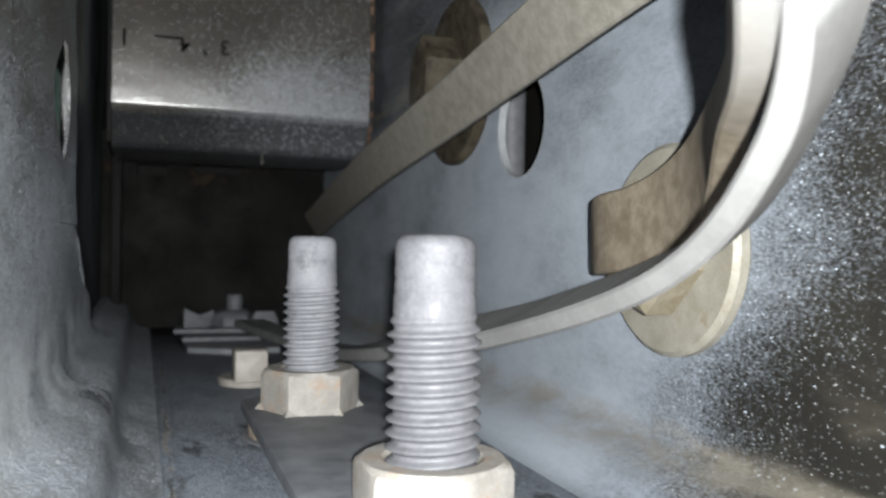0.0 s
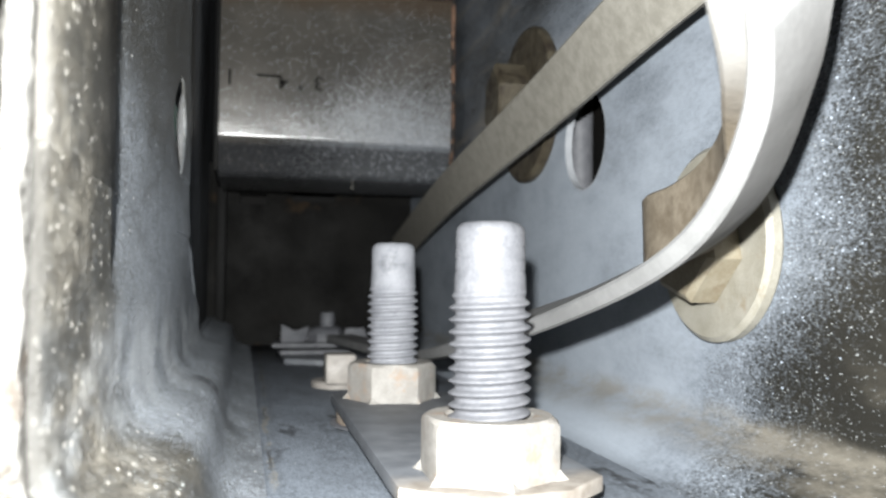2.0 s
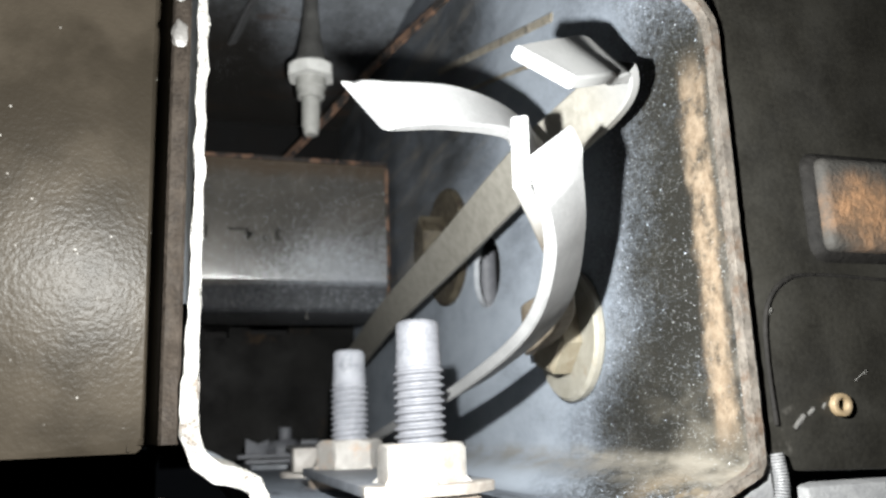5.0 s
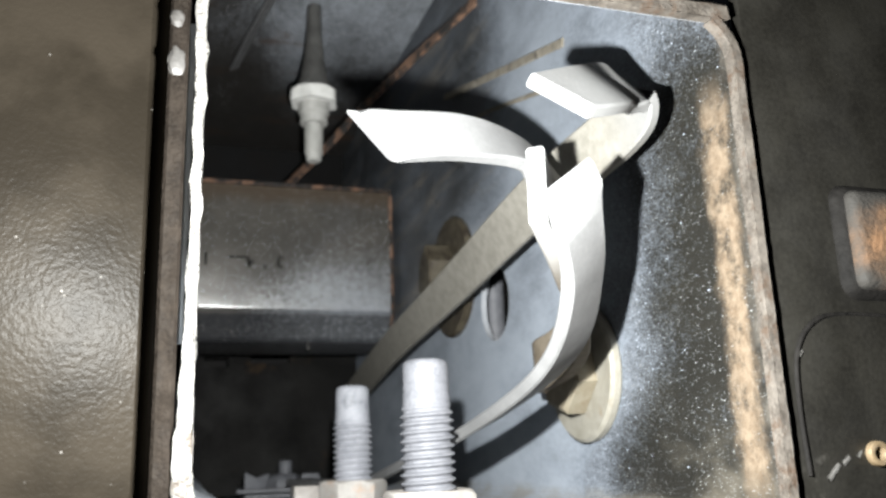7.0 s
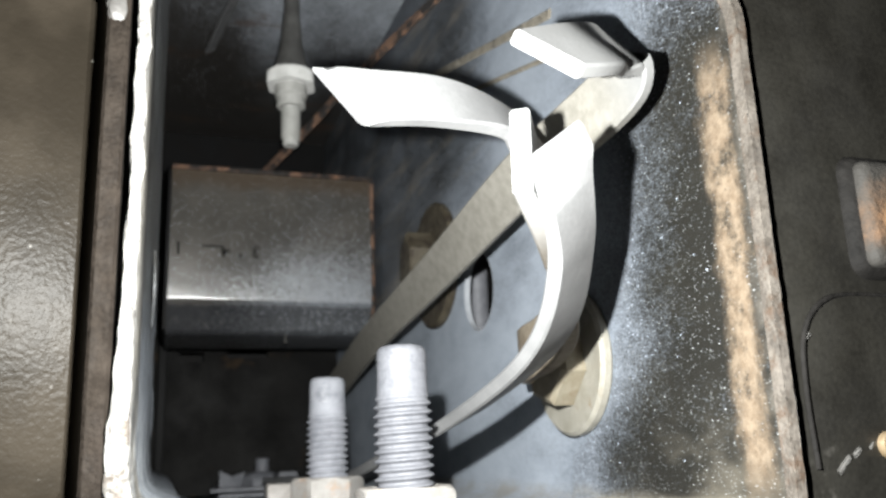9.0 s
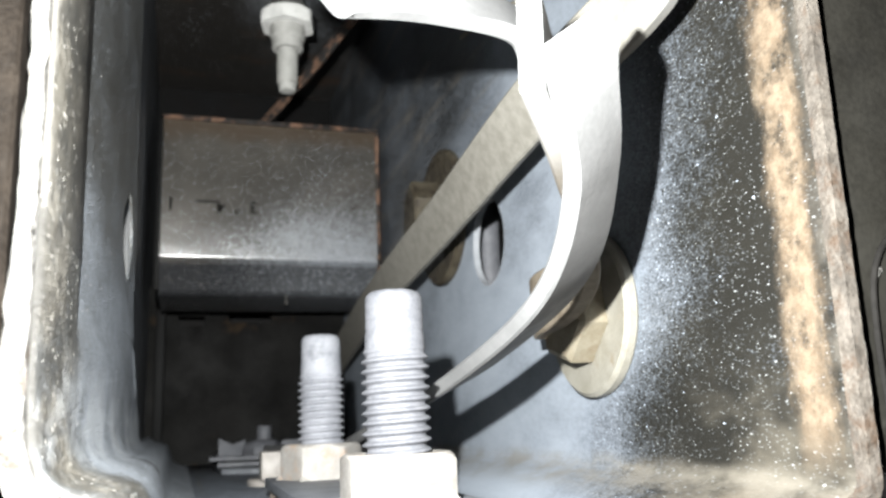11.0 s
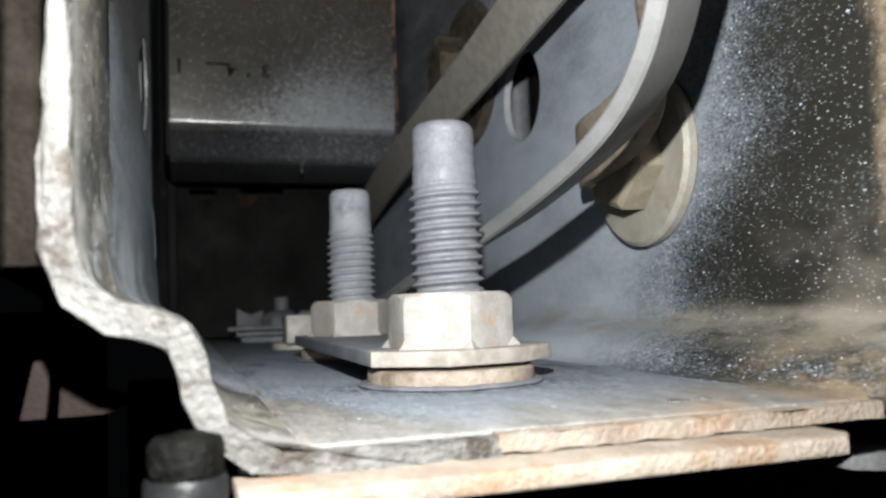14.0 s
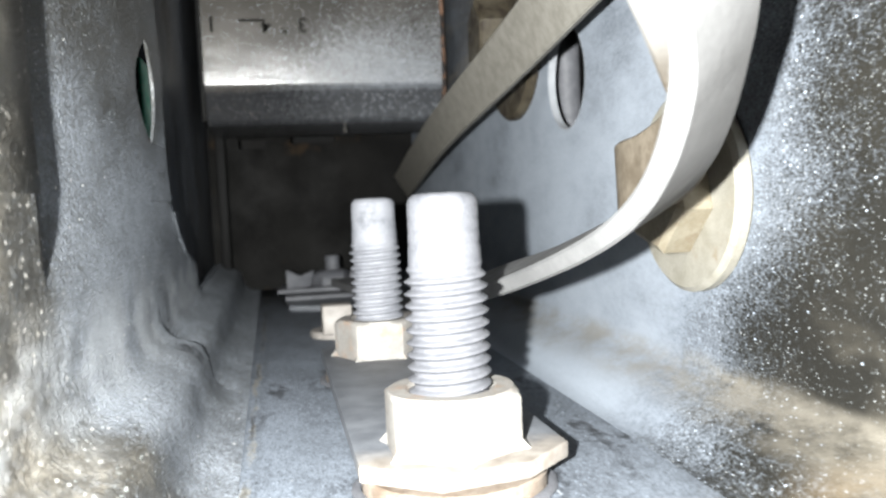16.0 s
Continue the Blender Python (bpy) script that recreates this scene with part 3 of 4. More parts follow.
def strap_ring(c, ahead, up, wide, thick, edge, slant=0.0, tilt=0.0):
    """The eight corners of a strap's section; slant and tilt push them along the strap, across its width and its thickness."""
    up = (up - ahead * up.dot(ahead)).normalized()
    side = ahead.cross(up)
    w, h = wide / 2, thick / 2
    corners = ((-w, -h + edge), (-w + edge, -h), (w - edge, -h), (w, -h + edge), (w, h - edge), (w - edge, h), (-w + edge, h), (-w, h - edge))
    return [c + side * u + up * v + ahead * (slant * u / w + tilt * v / h) for u, v in corners]


def ribbon(points, facing, wide, thick, steps=10, slant=0.0, tilt=0.0, edge=0.45, taper=0.0):
    """A flat strap along a curve. facing: the directions of its broad side at the control points; its first end is cut askew."""
    line = smooth_line(points, steps)
    way = [v.normalized() for v in smooth_line(facing, steps)]
    bm = bmesh.new()
    rings = []
    last = len(line) - 1
    for k, (c, up) in enumerate(zip(line, way)):
        ahead = (line[min(k + 1, last)] - line[max(k - 1, 0)]).normalized()
        fade = max(0.0, 1.0 - k / 22.0)
        close = max(0.0, 1.0 - (last - k) / 12.0)
        rings.append([bm.verts.new(v) for v in strap_ring(c, ahead, up, wide * (1.0 - taper * close ** 3), thick, edge, slant * fade, tilt * fade)])
    for a, b in zip(rings, rings[1:]):
        for k in range(8):
            bm.faces.new((a[k], a[(k + 1) % 8], b[(k + 1) % 8], b[k]))
    bm.faces.new(rings[0][::-1])
    bm.faces.new(rings[-1])
    return bm


def sweep(profile, y0, y1, steps=1, wobble=None):
    """A closed profile in (x, z), drawn along y."""
    bm = bmesh.new()
    rings = []
    for s in range(steps + 1):
        y = y0 + (y1 - y0) * s / steps
        rings.append([bm.verts.new(Vector((x, y, z)) + (wobble(x, y, z, s, steps) if wobble else Vector())) for x, z in profile])
    for a, b in zip(rings, rings[1:]):
        for k in range(len(profile)):
            n = (k + 1) % len(profile)
            bm.faces.new((a[k], a[n], b[n], b[k]))
    bm.faces.new(rings[0])
    bm.faces.new(rings[-1][::-1])
    return bm


def thicken(line, t):
    """A closed profile from an open line in (x, z), t thick towards its right (t: a number or a function of the point)."""
    pts = [Vector(p) for p in line]
    out = []
    for k, p in enumerate(pts):
        d = (pts[min(k + 1, len(pts) - 1)] - pts[max(k - 1, 0)]).normalized()
        out.append(p + Vector((d.y, -d.x)) * (t(p) if callable(t) else t))
    return [tuple(p) for p in pts] + [tuple(p) for p in reversed(out)]


def arc(cx, cz, r, a0, a1, n=8):
    return [(cx + r * math.cos(radians(a0 + (a1 - a0) * k / n)), cz + r * math.sin(radians(a0 + (a1 - a0) * k / n))) for k in range(n + 1)]


# ---- the rail: floor, walls, ceiling (kind: structure)
Y0, Y1 = -49.0, 340.0


def rim_wobble(amount, seed):
    def move(x, y, z, s, steps):
        if s > 1:
            return Vector()
        n = noise.noise_vector(Vector((x * 0.33 + seed, z * 0.33, s * 0.7)))
        return Vector((n.x * amount * 0.4, n.y * amount, n.z * amount * 0.4))
    return move


def dense(line, step=1.6):
    """The same open line with points every few millimetres."""
    out = []
    for a, b in zip(line, line[1:]):
        n = max(1, int(math.dist(a, b) / step))
        out += [(a[0] + (b[0] - a[0]) * k / n, a[1] + (b[1] - a[1]) * k / n) for k in range(n)]
    return [*out, line[-1]]


FOOT = [(50.0, 9.6), (49.3, 8.5), (47.6, 7.5), (44.6, 6.2), (41.2, 4.8), (38.7, 3.2), (36.9, 1.4), (35.2, 0.2), (33.0, 0.03)]
floor = solo("floor", box(-36.5, 37.0, Y0, Y1, -2.2, 0, 0.4), M_FLOOR, "steel rail floor under blue-grey spray dust, rusty at its mouth", "floor", "structure")
part("lip", sweep(thicken(dense([(35.5, -0.25), (-12.0, -0.25)]), -1.9), Y0 - 2.2, Y0 + 0.02, 3, rim_wobble(0.8, 2)), M_LIP, floor, "rusty torn front lip of the floor")
part("doubler", outline([(-37, -57.5), (24, -57.5), (26, -55.5), (26, 20), (-37, 20)], [], 2.0, lambda u, v, w: (u, v, -2.35 - w), 0.5), M_LIP, floor, "worn second plate under the floor")
for x, y, r in ((15.2, -40.2, 1.1), (19.2, -40.6, 0.5)):
    flake = outline([(x + r * (1.2 + 0.5 * math.sin(3 * a + x)) * math.cos(a), y + r * math.sin(a)) for a in [k * math.pi / 8 for k in range(16)]], [], 0.2, lambda u, v, w: (u, v, w))
    part("paint_flake", flake, M_RIM, floor, "pale paint flake")

# right wall, with the round access hole and the fillet to the floor
wall_east = solo("wall_east", outline([(Y0, 9.6), (Y1, 9.6), (Y1, 216.0), (58.0, 216.0), (Y0, 105.0)], [circle(81.0, 70.0, 13.0, 13.0, 44)], 1.9,
                 lambda u, v, w: (50.0 + w, u, v)), M_WALL, "steel rail wall, sprayed blue-grey inside and rusty at its mouth", "wall", "structure")
part("fillet", sweep(thicken(FOOT, -2.0), Y0, Y1, 1), M_WALL, wall_east, smooth=60)
part("rim", sweep(thicken(dense([*arc(41.0, 96.0, 9.0, 60, 0, 6), *FOOT[:-1]]), -1.9), Y0 - 2.6, Y0 + 0.02, 3, rim_wobble(0.3, 5)), M_EDGE, wall_east,
     "worn tan front edge", 60)
part("hole_flange", outline(circle(81.0, 70.0, 12.95, 12.95, 44), [circle(81.0, 70.0, 12.6, 12.6, 44)], 1.9, lambda u, v, w: (50.05 + w, u, v)), M_HOLE_EDGE, wall_east, "pale cut edge of the round hole")
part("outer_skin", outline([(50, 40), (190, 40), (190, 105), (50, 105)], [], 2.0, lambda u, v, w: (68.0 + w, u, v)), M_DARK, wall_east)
pipe = spin([(0, 30), (3.9, 30), (3.9, 110), (0, 110)], 32)
bmesh.ops.translate(pipe, verts=pipe.verts, vec=(62.0, 111.5, 0))
part("pipe", pipe, M_BOLT, wall_east, "grey pipe behind the round hole")

# left wall: three overlapping plates and the stepped ledge at its foot
ledge_low = [(-50.0, 46.0), (-50.0, 42.0), (-50.0, 38.0), (-50.0, 34.0), (-50.0, 29.0), (-50.0, 24.0), (-49.7, 18.6), (-48.6, 15.3), (-46.0, 13.7), (-42.8, 12.7), (-40.5, 11.3), (-39.3, 9.0), (-38.5, 5.8), (-37.2, 2.8), (-34.6, 0.9), (-30.8, 0.08)]


def ease(v, a, b):
    t = max(0.0, min(1.0, (v - a) / (b - a)))
    return t * t * (3 - 2 * t)


def west_plate(y):
    """Where the wall's inner face lies at y: the front plate, then the plate behind it, leaning in, then the far one."""
    return -50.0 - 2.9 * ease(y, -11.6, -9.4) + 4.1 * max(0.0, min(1.15, (y + 12.0) / 108.0)) - 3.2 * ease(y, 125.0, 178.0)


SHOULDER = [(106.3, 44.0), (108.0, 41.0), (118.0, 34.0), (140.0, 27.5), (168.0, 21.5), (172.0, 14.0)]
FOLD = [(v.x, v.z) for v in smooth_line([(x, 0, z) for x, z in ledge_low], 3)]


def west_section(y):
    """The wall's foot at y: upright plate, hollow, shelf, rounded step and floor; the shelf drops behind the first welded piece."""
    top = 44.0
    for (y0, z0), (y1, z1) in zip(SHOULDER, SHOULDER[1:]):
        if y > y0:
            top = z0 + (z1 - z0) * min(1.0, (y - y0) / (y1 - y0))
    low = 1.0 - (0.05 + 0.17 * math.exp(-(y - 72.0) / 14.0) if y > 72.0 else 0.0)
    out = []
    for x, z in FOLD:
        step = -50.0 - west_plate(y)
        flush = -1.2 * ease(y, -10.0, 96.0)
        sink = ease(-x, 45.0, 49.5) * (flush + (step - flush) * ease(z, 32.0, 43.0))
        out.append((x - sink, min(top, z * (low if z < 20 else 1.0)) if z > 0.2 else z))
    return out


def loft(section, ys, thick, rough=0.0):
    """A sheet through sections along y, with a little unevenness."""
    bm = bmesh.new()
    rings = []
    for y in ys:
        ring = thicken(section(y), thick)
        half = len(ring) // 2
        rings.append([bm.verts.new(Vector((x, y, z)) + (noise.noise_vector(Vector((x * 0.11, y * 0.07, z * 0.11))) * rough * ease(27.0 - z, 0.0, 7.0) * ease(y, ys[0], ys[0] + 14.0) if k < half and z > 0.3 else Vector())) for k, (x, z) in enumerate(ring)])
    for a, b in zip(rings, rings[1:]):
        for k in range(len(a)):
            n = (k + 1) % len(a)
            bm.faces.new((a[k], a[n], b[n], b[k]))
    bm.faces.new(rings[0])
    bm.faces.new(rings[-1][::-1])
    return bm


west_steps = [Y0 + 3.0 * k for k in range(40)] + [-11.6, -11.0, -10.5, -9.4, 71.0, 72.0, 72.4, 73.5, 75.5, 78.0, 82.0] + [86.0 + 8.0 * k for k in range(30)] + [Y1]
wall_west = solo("wall_west", loft(west_section, sorted(west_steps), 1.5, 0.5), M_LEFT, "stepped steel rail wall, dusty dark paint with a white worn edge", "wall", "structure", smooth=60)
part("rim", sweep(thicken(dense([(-50.0, 106.0), *ledge_low, (-29.0, -0.4), (-12.0, -0.5)]), lambda p: 1.6 + 1.1 * max(0.0, min(1.0, (44.0 - p.y) / 24.0))), Y0 - 2.2, Y0 + 0.02, 3, rim_wobble(1.5, 9)), M_RIM, wall_west, "bare whitish torn edge", 60)
part("front_plate", outline([(Y0, 43.9), (-9.8, 43.9), (-11.0, 52.0), (-11.5, 60.0), (-11.5, 106.0), (Y0, 106.0)], [], 0.9, lambda u, v, w: (-50.0 - w, u, v), 0.2), M_LEFT, wall_west)
lens = [(82 + 6.0 * math.sin(math.pi * k / 11), 56.5 + 24 * k / 11) for k in range(12)] + [(82 - 14.0 * math.sin(math.pi * k / 11), 80.5 - 24 * k / 11) for k in range(1, 11)]
back_edge = [(103.0, 50.0), (101.0, 58.0), (100.0, 82.0), (100.5, 84.0), (99.0, 86.0), (98.0, 120.0), (97.0, 180.0)]
part("middle_plate", outline([(-13.0, 180.0), (-13.0, 43.9), (106.3, 43.9), *back_edge], [lens], 0.35, lambda u, v, w: (-52.9 + 4.1 * (u + 12.0) / 108.0 - w, u, v)), M_LEFT, wall_west, "dusty grey wall plate with a slot and a rough edge")
slot_lip = [(88.3 - 6.0 + 6.0 * math.sin(math.pi * k / 11), 57.5 + 22 * k / 11) for k in range(12)] + [(99.5, 80.0), (99.8, 57.0)]
part("slot_lip", outline(slot_lip, [], 0.3, lambda u, v, w: (west_plate(u) + 0.3 - w, u, v)), M_LEFT, wall_west, "raised lip beside the slot")
part("far_plate", outline([(121.0, 216.0), (121.0, 12.0), (Y1, 12.0), (Y1, 216.0)], [], 2.0, lambda u, v, w: (-51.6 - w, u, v)), M_LEFT_FAR, wall_west)
# near-black sheet behind the gap and slot, added so that both read dark
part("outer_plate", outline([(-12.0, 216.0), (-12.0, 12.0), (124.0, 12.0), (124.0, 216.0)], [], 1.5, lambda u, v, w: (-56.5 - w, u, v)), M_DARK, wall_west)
part("upper_plate", outline([(Y0, 106.1), (-20.5, 106.1), (-20.5, 140.0)], [], 2.5, lambda u, v, w: (-50.0 - w, u, v)), M_DARK, wall_west)
solo("wire_clip", box(-54.3, -53.3, 103.0, 119.0, 61.0, 80.0, 0.3), M_GREEN, "green plastic clip standing behind the slot of the rail wall", "clip")

ceiling = solo("ceiling", outline([(Y0, 104.5), (Y0, 107.5), (56.0, 219.0), (Y1 + 5, 219.0), (Y1 + 5, 216.0), (58.0, 216.0)], [], 106.0, lambda u, v, w: (-54.0 + w, u, v)), M_TOP,
               "dark painted rail ceiling with brown rust", "ceiling", "structure")
part("rim", sweep(thicken(dense([(-50.0, 104.6), (50.0, 104.6)]), -3.0), Y0 - 2.4, Y0 + 0.02, 3, rim_wobble(0.8, 12)), M_EDGE, ceiling)
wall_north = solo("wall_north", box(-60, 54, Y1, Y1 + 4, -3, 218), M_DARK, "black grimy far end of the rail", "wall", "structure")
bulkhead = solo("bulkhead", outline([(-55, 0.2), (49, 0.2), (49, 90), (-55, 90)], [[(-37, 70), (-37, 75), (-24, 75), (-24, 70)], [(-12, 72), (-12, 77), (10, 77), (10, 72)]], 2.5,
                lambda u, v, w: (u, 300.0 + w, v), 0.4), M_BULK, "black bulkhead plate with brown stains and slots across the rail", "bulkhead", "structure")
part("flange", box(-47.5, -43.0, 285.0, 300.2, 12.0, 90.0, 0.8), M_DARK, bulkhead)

# ---- things inside the rail
# cross tube above the floor, at the back
tube_section = [(210.0, 150.0), *[(210.0 + 3 - 3 * math.cos(radians(a)), 89.0 - 3 * math.sin(radians(a))) for a in (0, 12, 25, 40, 52, 66)], (215.6, 75.5), (217.5, 73.4), (220.5, 72.6), (268.0, 72.6), (270.0, 75.0), (270.0, 149.0), (268.0, 151.0), (212.0, 151.0)]
cross_tube = holder("cross_tube", (0, 240, 72.6), "satin black square cross tube, stamped and dusty, spanning the rail", "tube")
cross_tube.matrix_basis = Matrix.Translation(Vector((0, -7.0, 72.6)) * MM) @ Matrix.Diagonal((1, 1, 0.95, 1)) @ Matrix.Translation(Vector((0, 0, -72.6)) * MM)
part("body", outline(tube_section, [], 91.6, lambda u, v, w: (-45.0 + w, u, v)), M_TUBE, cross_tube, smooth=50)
part("end_flange", box(-46.4, -44.9, 209.6, 262.0, 74.0, 150.0, 0.3), M_DARK, cross_tube)
part("top_flange", box(-45.0, 46.8, 209.2, 214.0, 150.4, 152.2, 0.5), M_BROWN, cross_tube, "rust-brown top edge")
part("side_bead", ribbon([(46.0, 209.5, 150), (46.1, 209.4, 120), (46.0, 209.5, 90), (45.8, 213.5, 77)], [(0, -1, 0)] * 4, 1.6, 1.0, 8), M_BROWN, cross_tube, "worn vertical weld")
part("drip", spin([(0, 68.9), (0.7, 69.2), (0.95, 69.9), (0.6, 70.6), (0.3, 71.4), (0.35, 72.4), (0.9, 73.2), (0, 73.4)], 12), M_RIM, cross_tube, "small hanging paint drip").location = Vector((7, 219, 0)) * MM


def stamped(text, x, z, size, parent, turn=180):
    curve = bpy.data.curves.new("stamp", "FONT")
    curve.body, curve.size, curve.extrude, curve.offset = text, size * MM, 0.05 * MM, 0.00003
    curve.align_x, curve.align_y = "CENTER", "CENTER"
    temp = bpy.data.objects.new("stamp", curve)
    scene.collection.objects.link(temp)
    bpy.context.view_layer.update()
    data = bpy.data.meshes.new_from_object(temp.evaluated_get(bpy.context.evaluated_depsgraph_get()))
    bpy.data.objects.remove(temp)
    data.materials.clear()
    data.materials.append(M_SCRATCH)
    ob = new("stamped_mark", data)
    ob.parent = parent
    ob["label"] = "engraved mark"
    ob.matrix_basis = pose(x * MM, 209.75 * MM, z * MM, 90, 0, 0) @ pose(0, 0, 0, 0, 0, turn)
    return ob


stamped("1", -41.2, 112.0, 9.0, cross_tube)
stamped("4", -21.4, 111.0, 8.0, cross_tube)
stamped("3", -7.8, 111.5, 8.0, cross_tube)
stamped("*", -14.6, 110.0, 6.0, cross_tube)
part("stamped_mark", box(-31.5, -22.5, 209.6, 210.05, 112.7, 113.5), M_SCRATCH, cross_tube, "engraved dash")


# threaded bolts
def thread_body(radius, pitch, z0, z1, depth, sides=48, rows=10, bm=None):
    """A screw thread round z: the groove runs round as a helix and fades out at the top."""
    bm = bm or bmesh.new()
    count = int((z1 - z0) / pitch * rows)
    rings = []
    for k in range(count + 1):
        z = z0 + (z1 - z0) * k / count
        ring = []
        for s in range(sides):
            u = (z / pitch - s / sides) % 1.0
            crest = max(0.0, min(1.0, (abs(u - 0.5) * 2 - 0.12) / 0.62))
            fade = max(0.0, min(1.0, (z1 - z) / (1.6 * pitch)))
            nick = noise.noise(Vector((s * 0.3, z * 0.5, radius))) * 0.05
            r = radius - depth * (crest * fade + (1 - fade) * 0.78) + nick
            a = 2 * math.pi * s / sides
            ring.append(bm.verts.new((r * math.cos(a), r * math.sin(a), z)))
        rings.append(ring)
    for a, b in zip(rings, rings[1:]):
        for s in range(sides):
            n = (s + 1) % sides
            bm.faces.new((a[s], a[n], b[n], b[s]))
    return bm, rings


def shank(radius, pitch, z0, thread_top, top, tip):
    bm, rings = thread_body(radius, pitch, z0, thread_top, radius * 0.155)
    last, sides = rings[-1], len(rings[-1])
    profile = [(tip + 0.12, thread_top + 0.5), (tip + 0.1, thread_top + 1.6), (tip + 0.02, thread_top + 2.1), (tip, (thread_top + top) / 2), (tip - 0.02, top - 1.7), (tip - 0.25, top - 0.85), (tip - 0.8, top - 0.25), (tip - 1.6, top), (tip - 3.0, top + 0.05)]
    turned = []
    for (r0, z0_), (r1, z1_) in zip(profile[2:4], profile[3:5]):
        for k in range(12):
            z = z0_ + (z1_ - z0_) * k / 12
            turned.append((r0 + (r1 - r0) * k / 12 - 0.085 * max(0.0, math.cos(2 * math.pi * z / pitch)) ** 2, z))
    for r, z in [*profile[:2], *turned, *profile[4:]]:
        ring = []
        for s in range(sides):
            a = 2 * math.pi * s / sides
            w = noise.noise(Vector((math.cos(a) * 2, math.sin(a) * 2, z * 0.6))) * 0.06
            ring.append(bm.verts.new(((r + w) * math.cos(a), (r + w) * math.sin(a), z + w)))
        for s in range(sides):
            n = (s + 1) % sides
            bm.faces.new((last[s], last[n], ring[n], ring[s]))
        last = ring
    bm.faces.new(last)
    bm.faces.new(rings[0][::-1])
    return bm


def hex_nut(flats, z0, z1, bore, corner_turn):
    """A hexagon nut with chamfered corners."""
    bm = bmesh.new()
    sides, r_in = 48, flats / 2
    rings = []
    for z, cut in ((z0, 0.0), (z1 - 1.3, 0.0), (z1 - 0.55, 0.45), (z1, 1.25)):
        ring = []
        for s in range(sides):
            a = 2 * math.pi * s / sides
            r = r_in / math.cos(((a - corner_turn) % (math.pi / 3)) - math.pi / 6)
            limit = r_in / math.cos(math.pi / 6) - 0.18 - cut
            r = min(r, limit)
            ring.append(bm.verts.new((r * math.cos(a), r * math.sin(a), z)))
        rings.append(ring)
    for r, z in ((bore + 0.9, z1), (bore, z1 - 0.8), (bore, z0)):
        rings.append([bm.verts.new((r * math.cos(2 * math.pi * s / sides), r * math.sin(2 * math.pi * s / sides), z)) for s in range(sides)])
    for a, b in zip(rings, rings[1:] + rings[:1]):
        for s in range(sides):
            n = (s + 1) % sides
            bm.faces.new((a[s], a[n], b[n], b[s]))
    return bm


def hex_head(flats, z0, z1, turn):
    """A closed hexagon head with a chamfered top."""
    r = flats / 2 / math.cos(math.pi / 6)
    bm = spin([(0, z0), (r, z0), (r, z1 - 0.9), (r - 1.3, z1), (0, z1)], 6, None, turn)
    return bm


def lug(r_in, turn, z0):
    """A pointed welding lug at a nut's corner."""
    bm = bmesh.new()
    c, s = math.cos(turn), math.sin(turn)
    low = [bm.verts.new((u * c - v * s, u * s + v * c, z0)) for u, v in ((r_in * 1.0, -2.0), (r_in * 1.27, 0.0), (r_in * 1.0, 2.0), (r_in * 0.9, 0.0))]
    apex = bm.verts.new((r_in * 1.1 * c, r_in * 1.1 * s, z0 + 1.7))
    for q in range(4):
        bm.faces.new((low[q], low[(q + 1) % 4], apex))
    bm.faces.new(low[::-1])
    return bm


CORNER = -math.pi / 2
nut_plate = solo("nut_plate", outline([(-14.2, -5.0), (-4.2, -12.6), (8.2, -11.0), (16.0, -4.0), (15.2, 82.5), (9.0, 91.0), (-5.0, 92.5), (-13.6, 87.5)],
                 [circle(0, 0, 6.6, 6.6, 28), circle(-0.5, 76.0, 6.6, 6.6, 28)], 2.4, lambda u, v, w: (u, v, 3.4 + w), 0.35), M_PLATE, "grey primed nut plate lying across two washers", "plate")
for seat in (0.0, 76.0):
    ring = spin([(6.7, 0), (13.0, 0), (13.4, 0.4), (13.4, 2.4), (13.0, 2.8), (9.5, 2.85), (9.2, 3.4), (6.7, 3.4), (6.7, 0)], 64)
    bmesh.ops.translate(ring, verts=ring.verts, vec=(0, seat, 0))
    washer = solo("washer", ring, M_WASHER, "thick tan rusty washer on the rail floor under the nut plate", "washer", group="washers under the nut plate")
    bead = spin([(13.5, 0.02), (14.6, 0.02), (14.9, 0.25), (14.5, 0.6), (13.8, 0.75), (13.5, 0.7), (13.5, 0.02)], 64)
    for v in bead.verts:
        v.co += noise.noise_vector(Vector((v.co.x * 0.35, v.co.y * 0.35, seat))) * 0.16 * (v.co.z > 0.1)
    bmesh.ops.translate(bead, verts=bead.verts, vec=(0, seat, 0))
    part("paint_bead", bead, M_BOLT, washer, "grey bead of paint round the washer's foot")


def nut_bolt(place, shank_material, label):
    thing = holder("bolt", (0, 0, 0), label, "bolt", "bolts on the nut plate")
    part("shank", shank(6.0, 1.75, 4.0, 32.6, 42.2, 5.12), shank_material, thing, "light grey threaded shank with a plain tip", smooth=70)
    nut = part("nut", hex_nut(18.2, 5.82, 14.4, 5.7, CORNER), M_NUT, thing, "tan zinc hexagon nut with welding lugs", 20)
    for k in range(6):
        part("lug", lug(9.1, CORNER + k * math.pi / 3, 5.82), M_NUT, nut)
    thing.matrix_basis = place


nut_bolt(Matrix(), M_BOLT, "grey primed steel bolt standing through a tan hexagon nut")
nut_bolt(pose(-0.0005, 0.0760, 0.0, 0, 0, 24), M_BOLT_PALE, "pale-sprayed grey bolt, brightened against lamp falloff, standing through a tan nut")

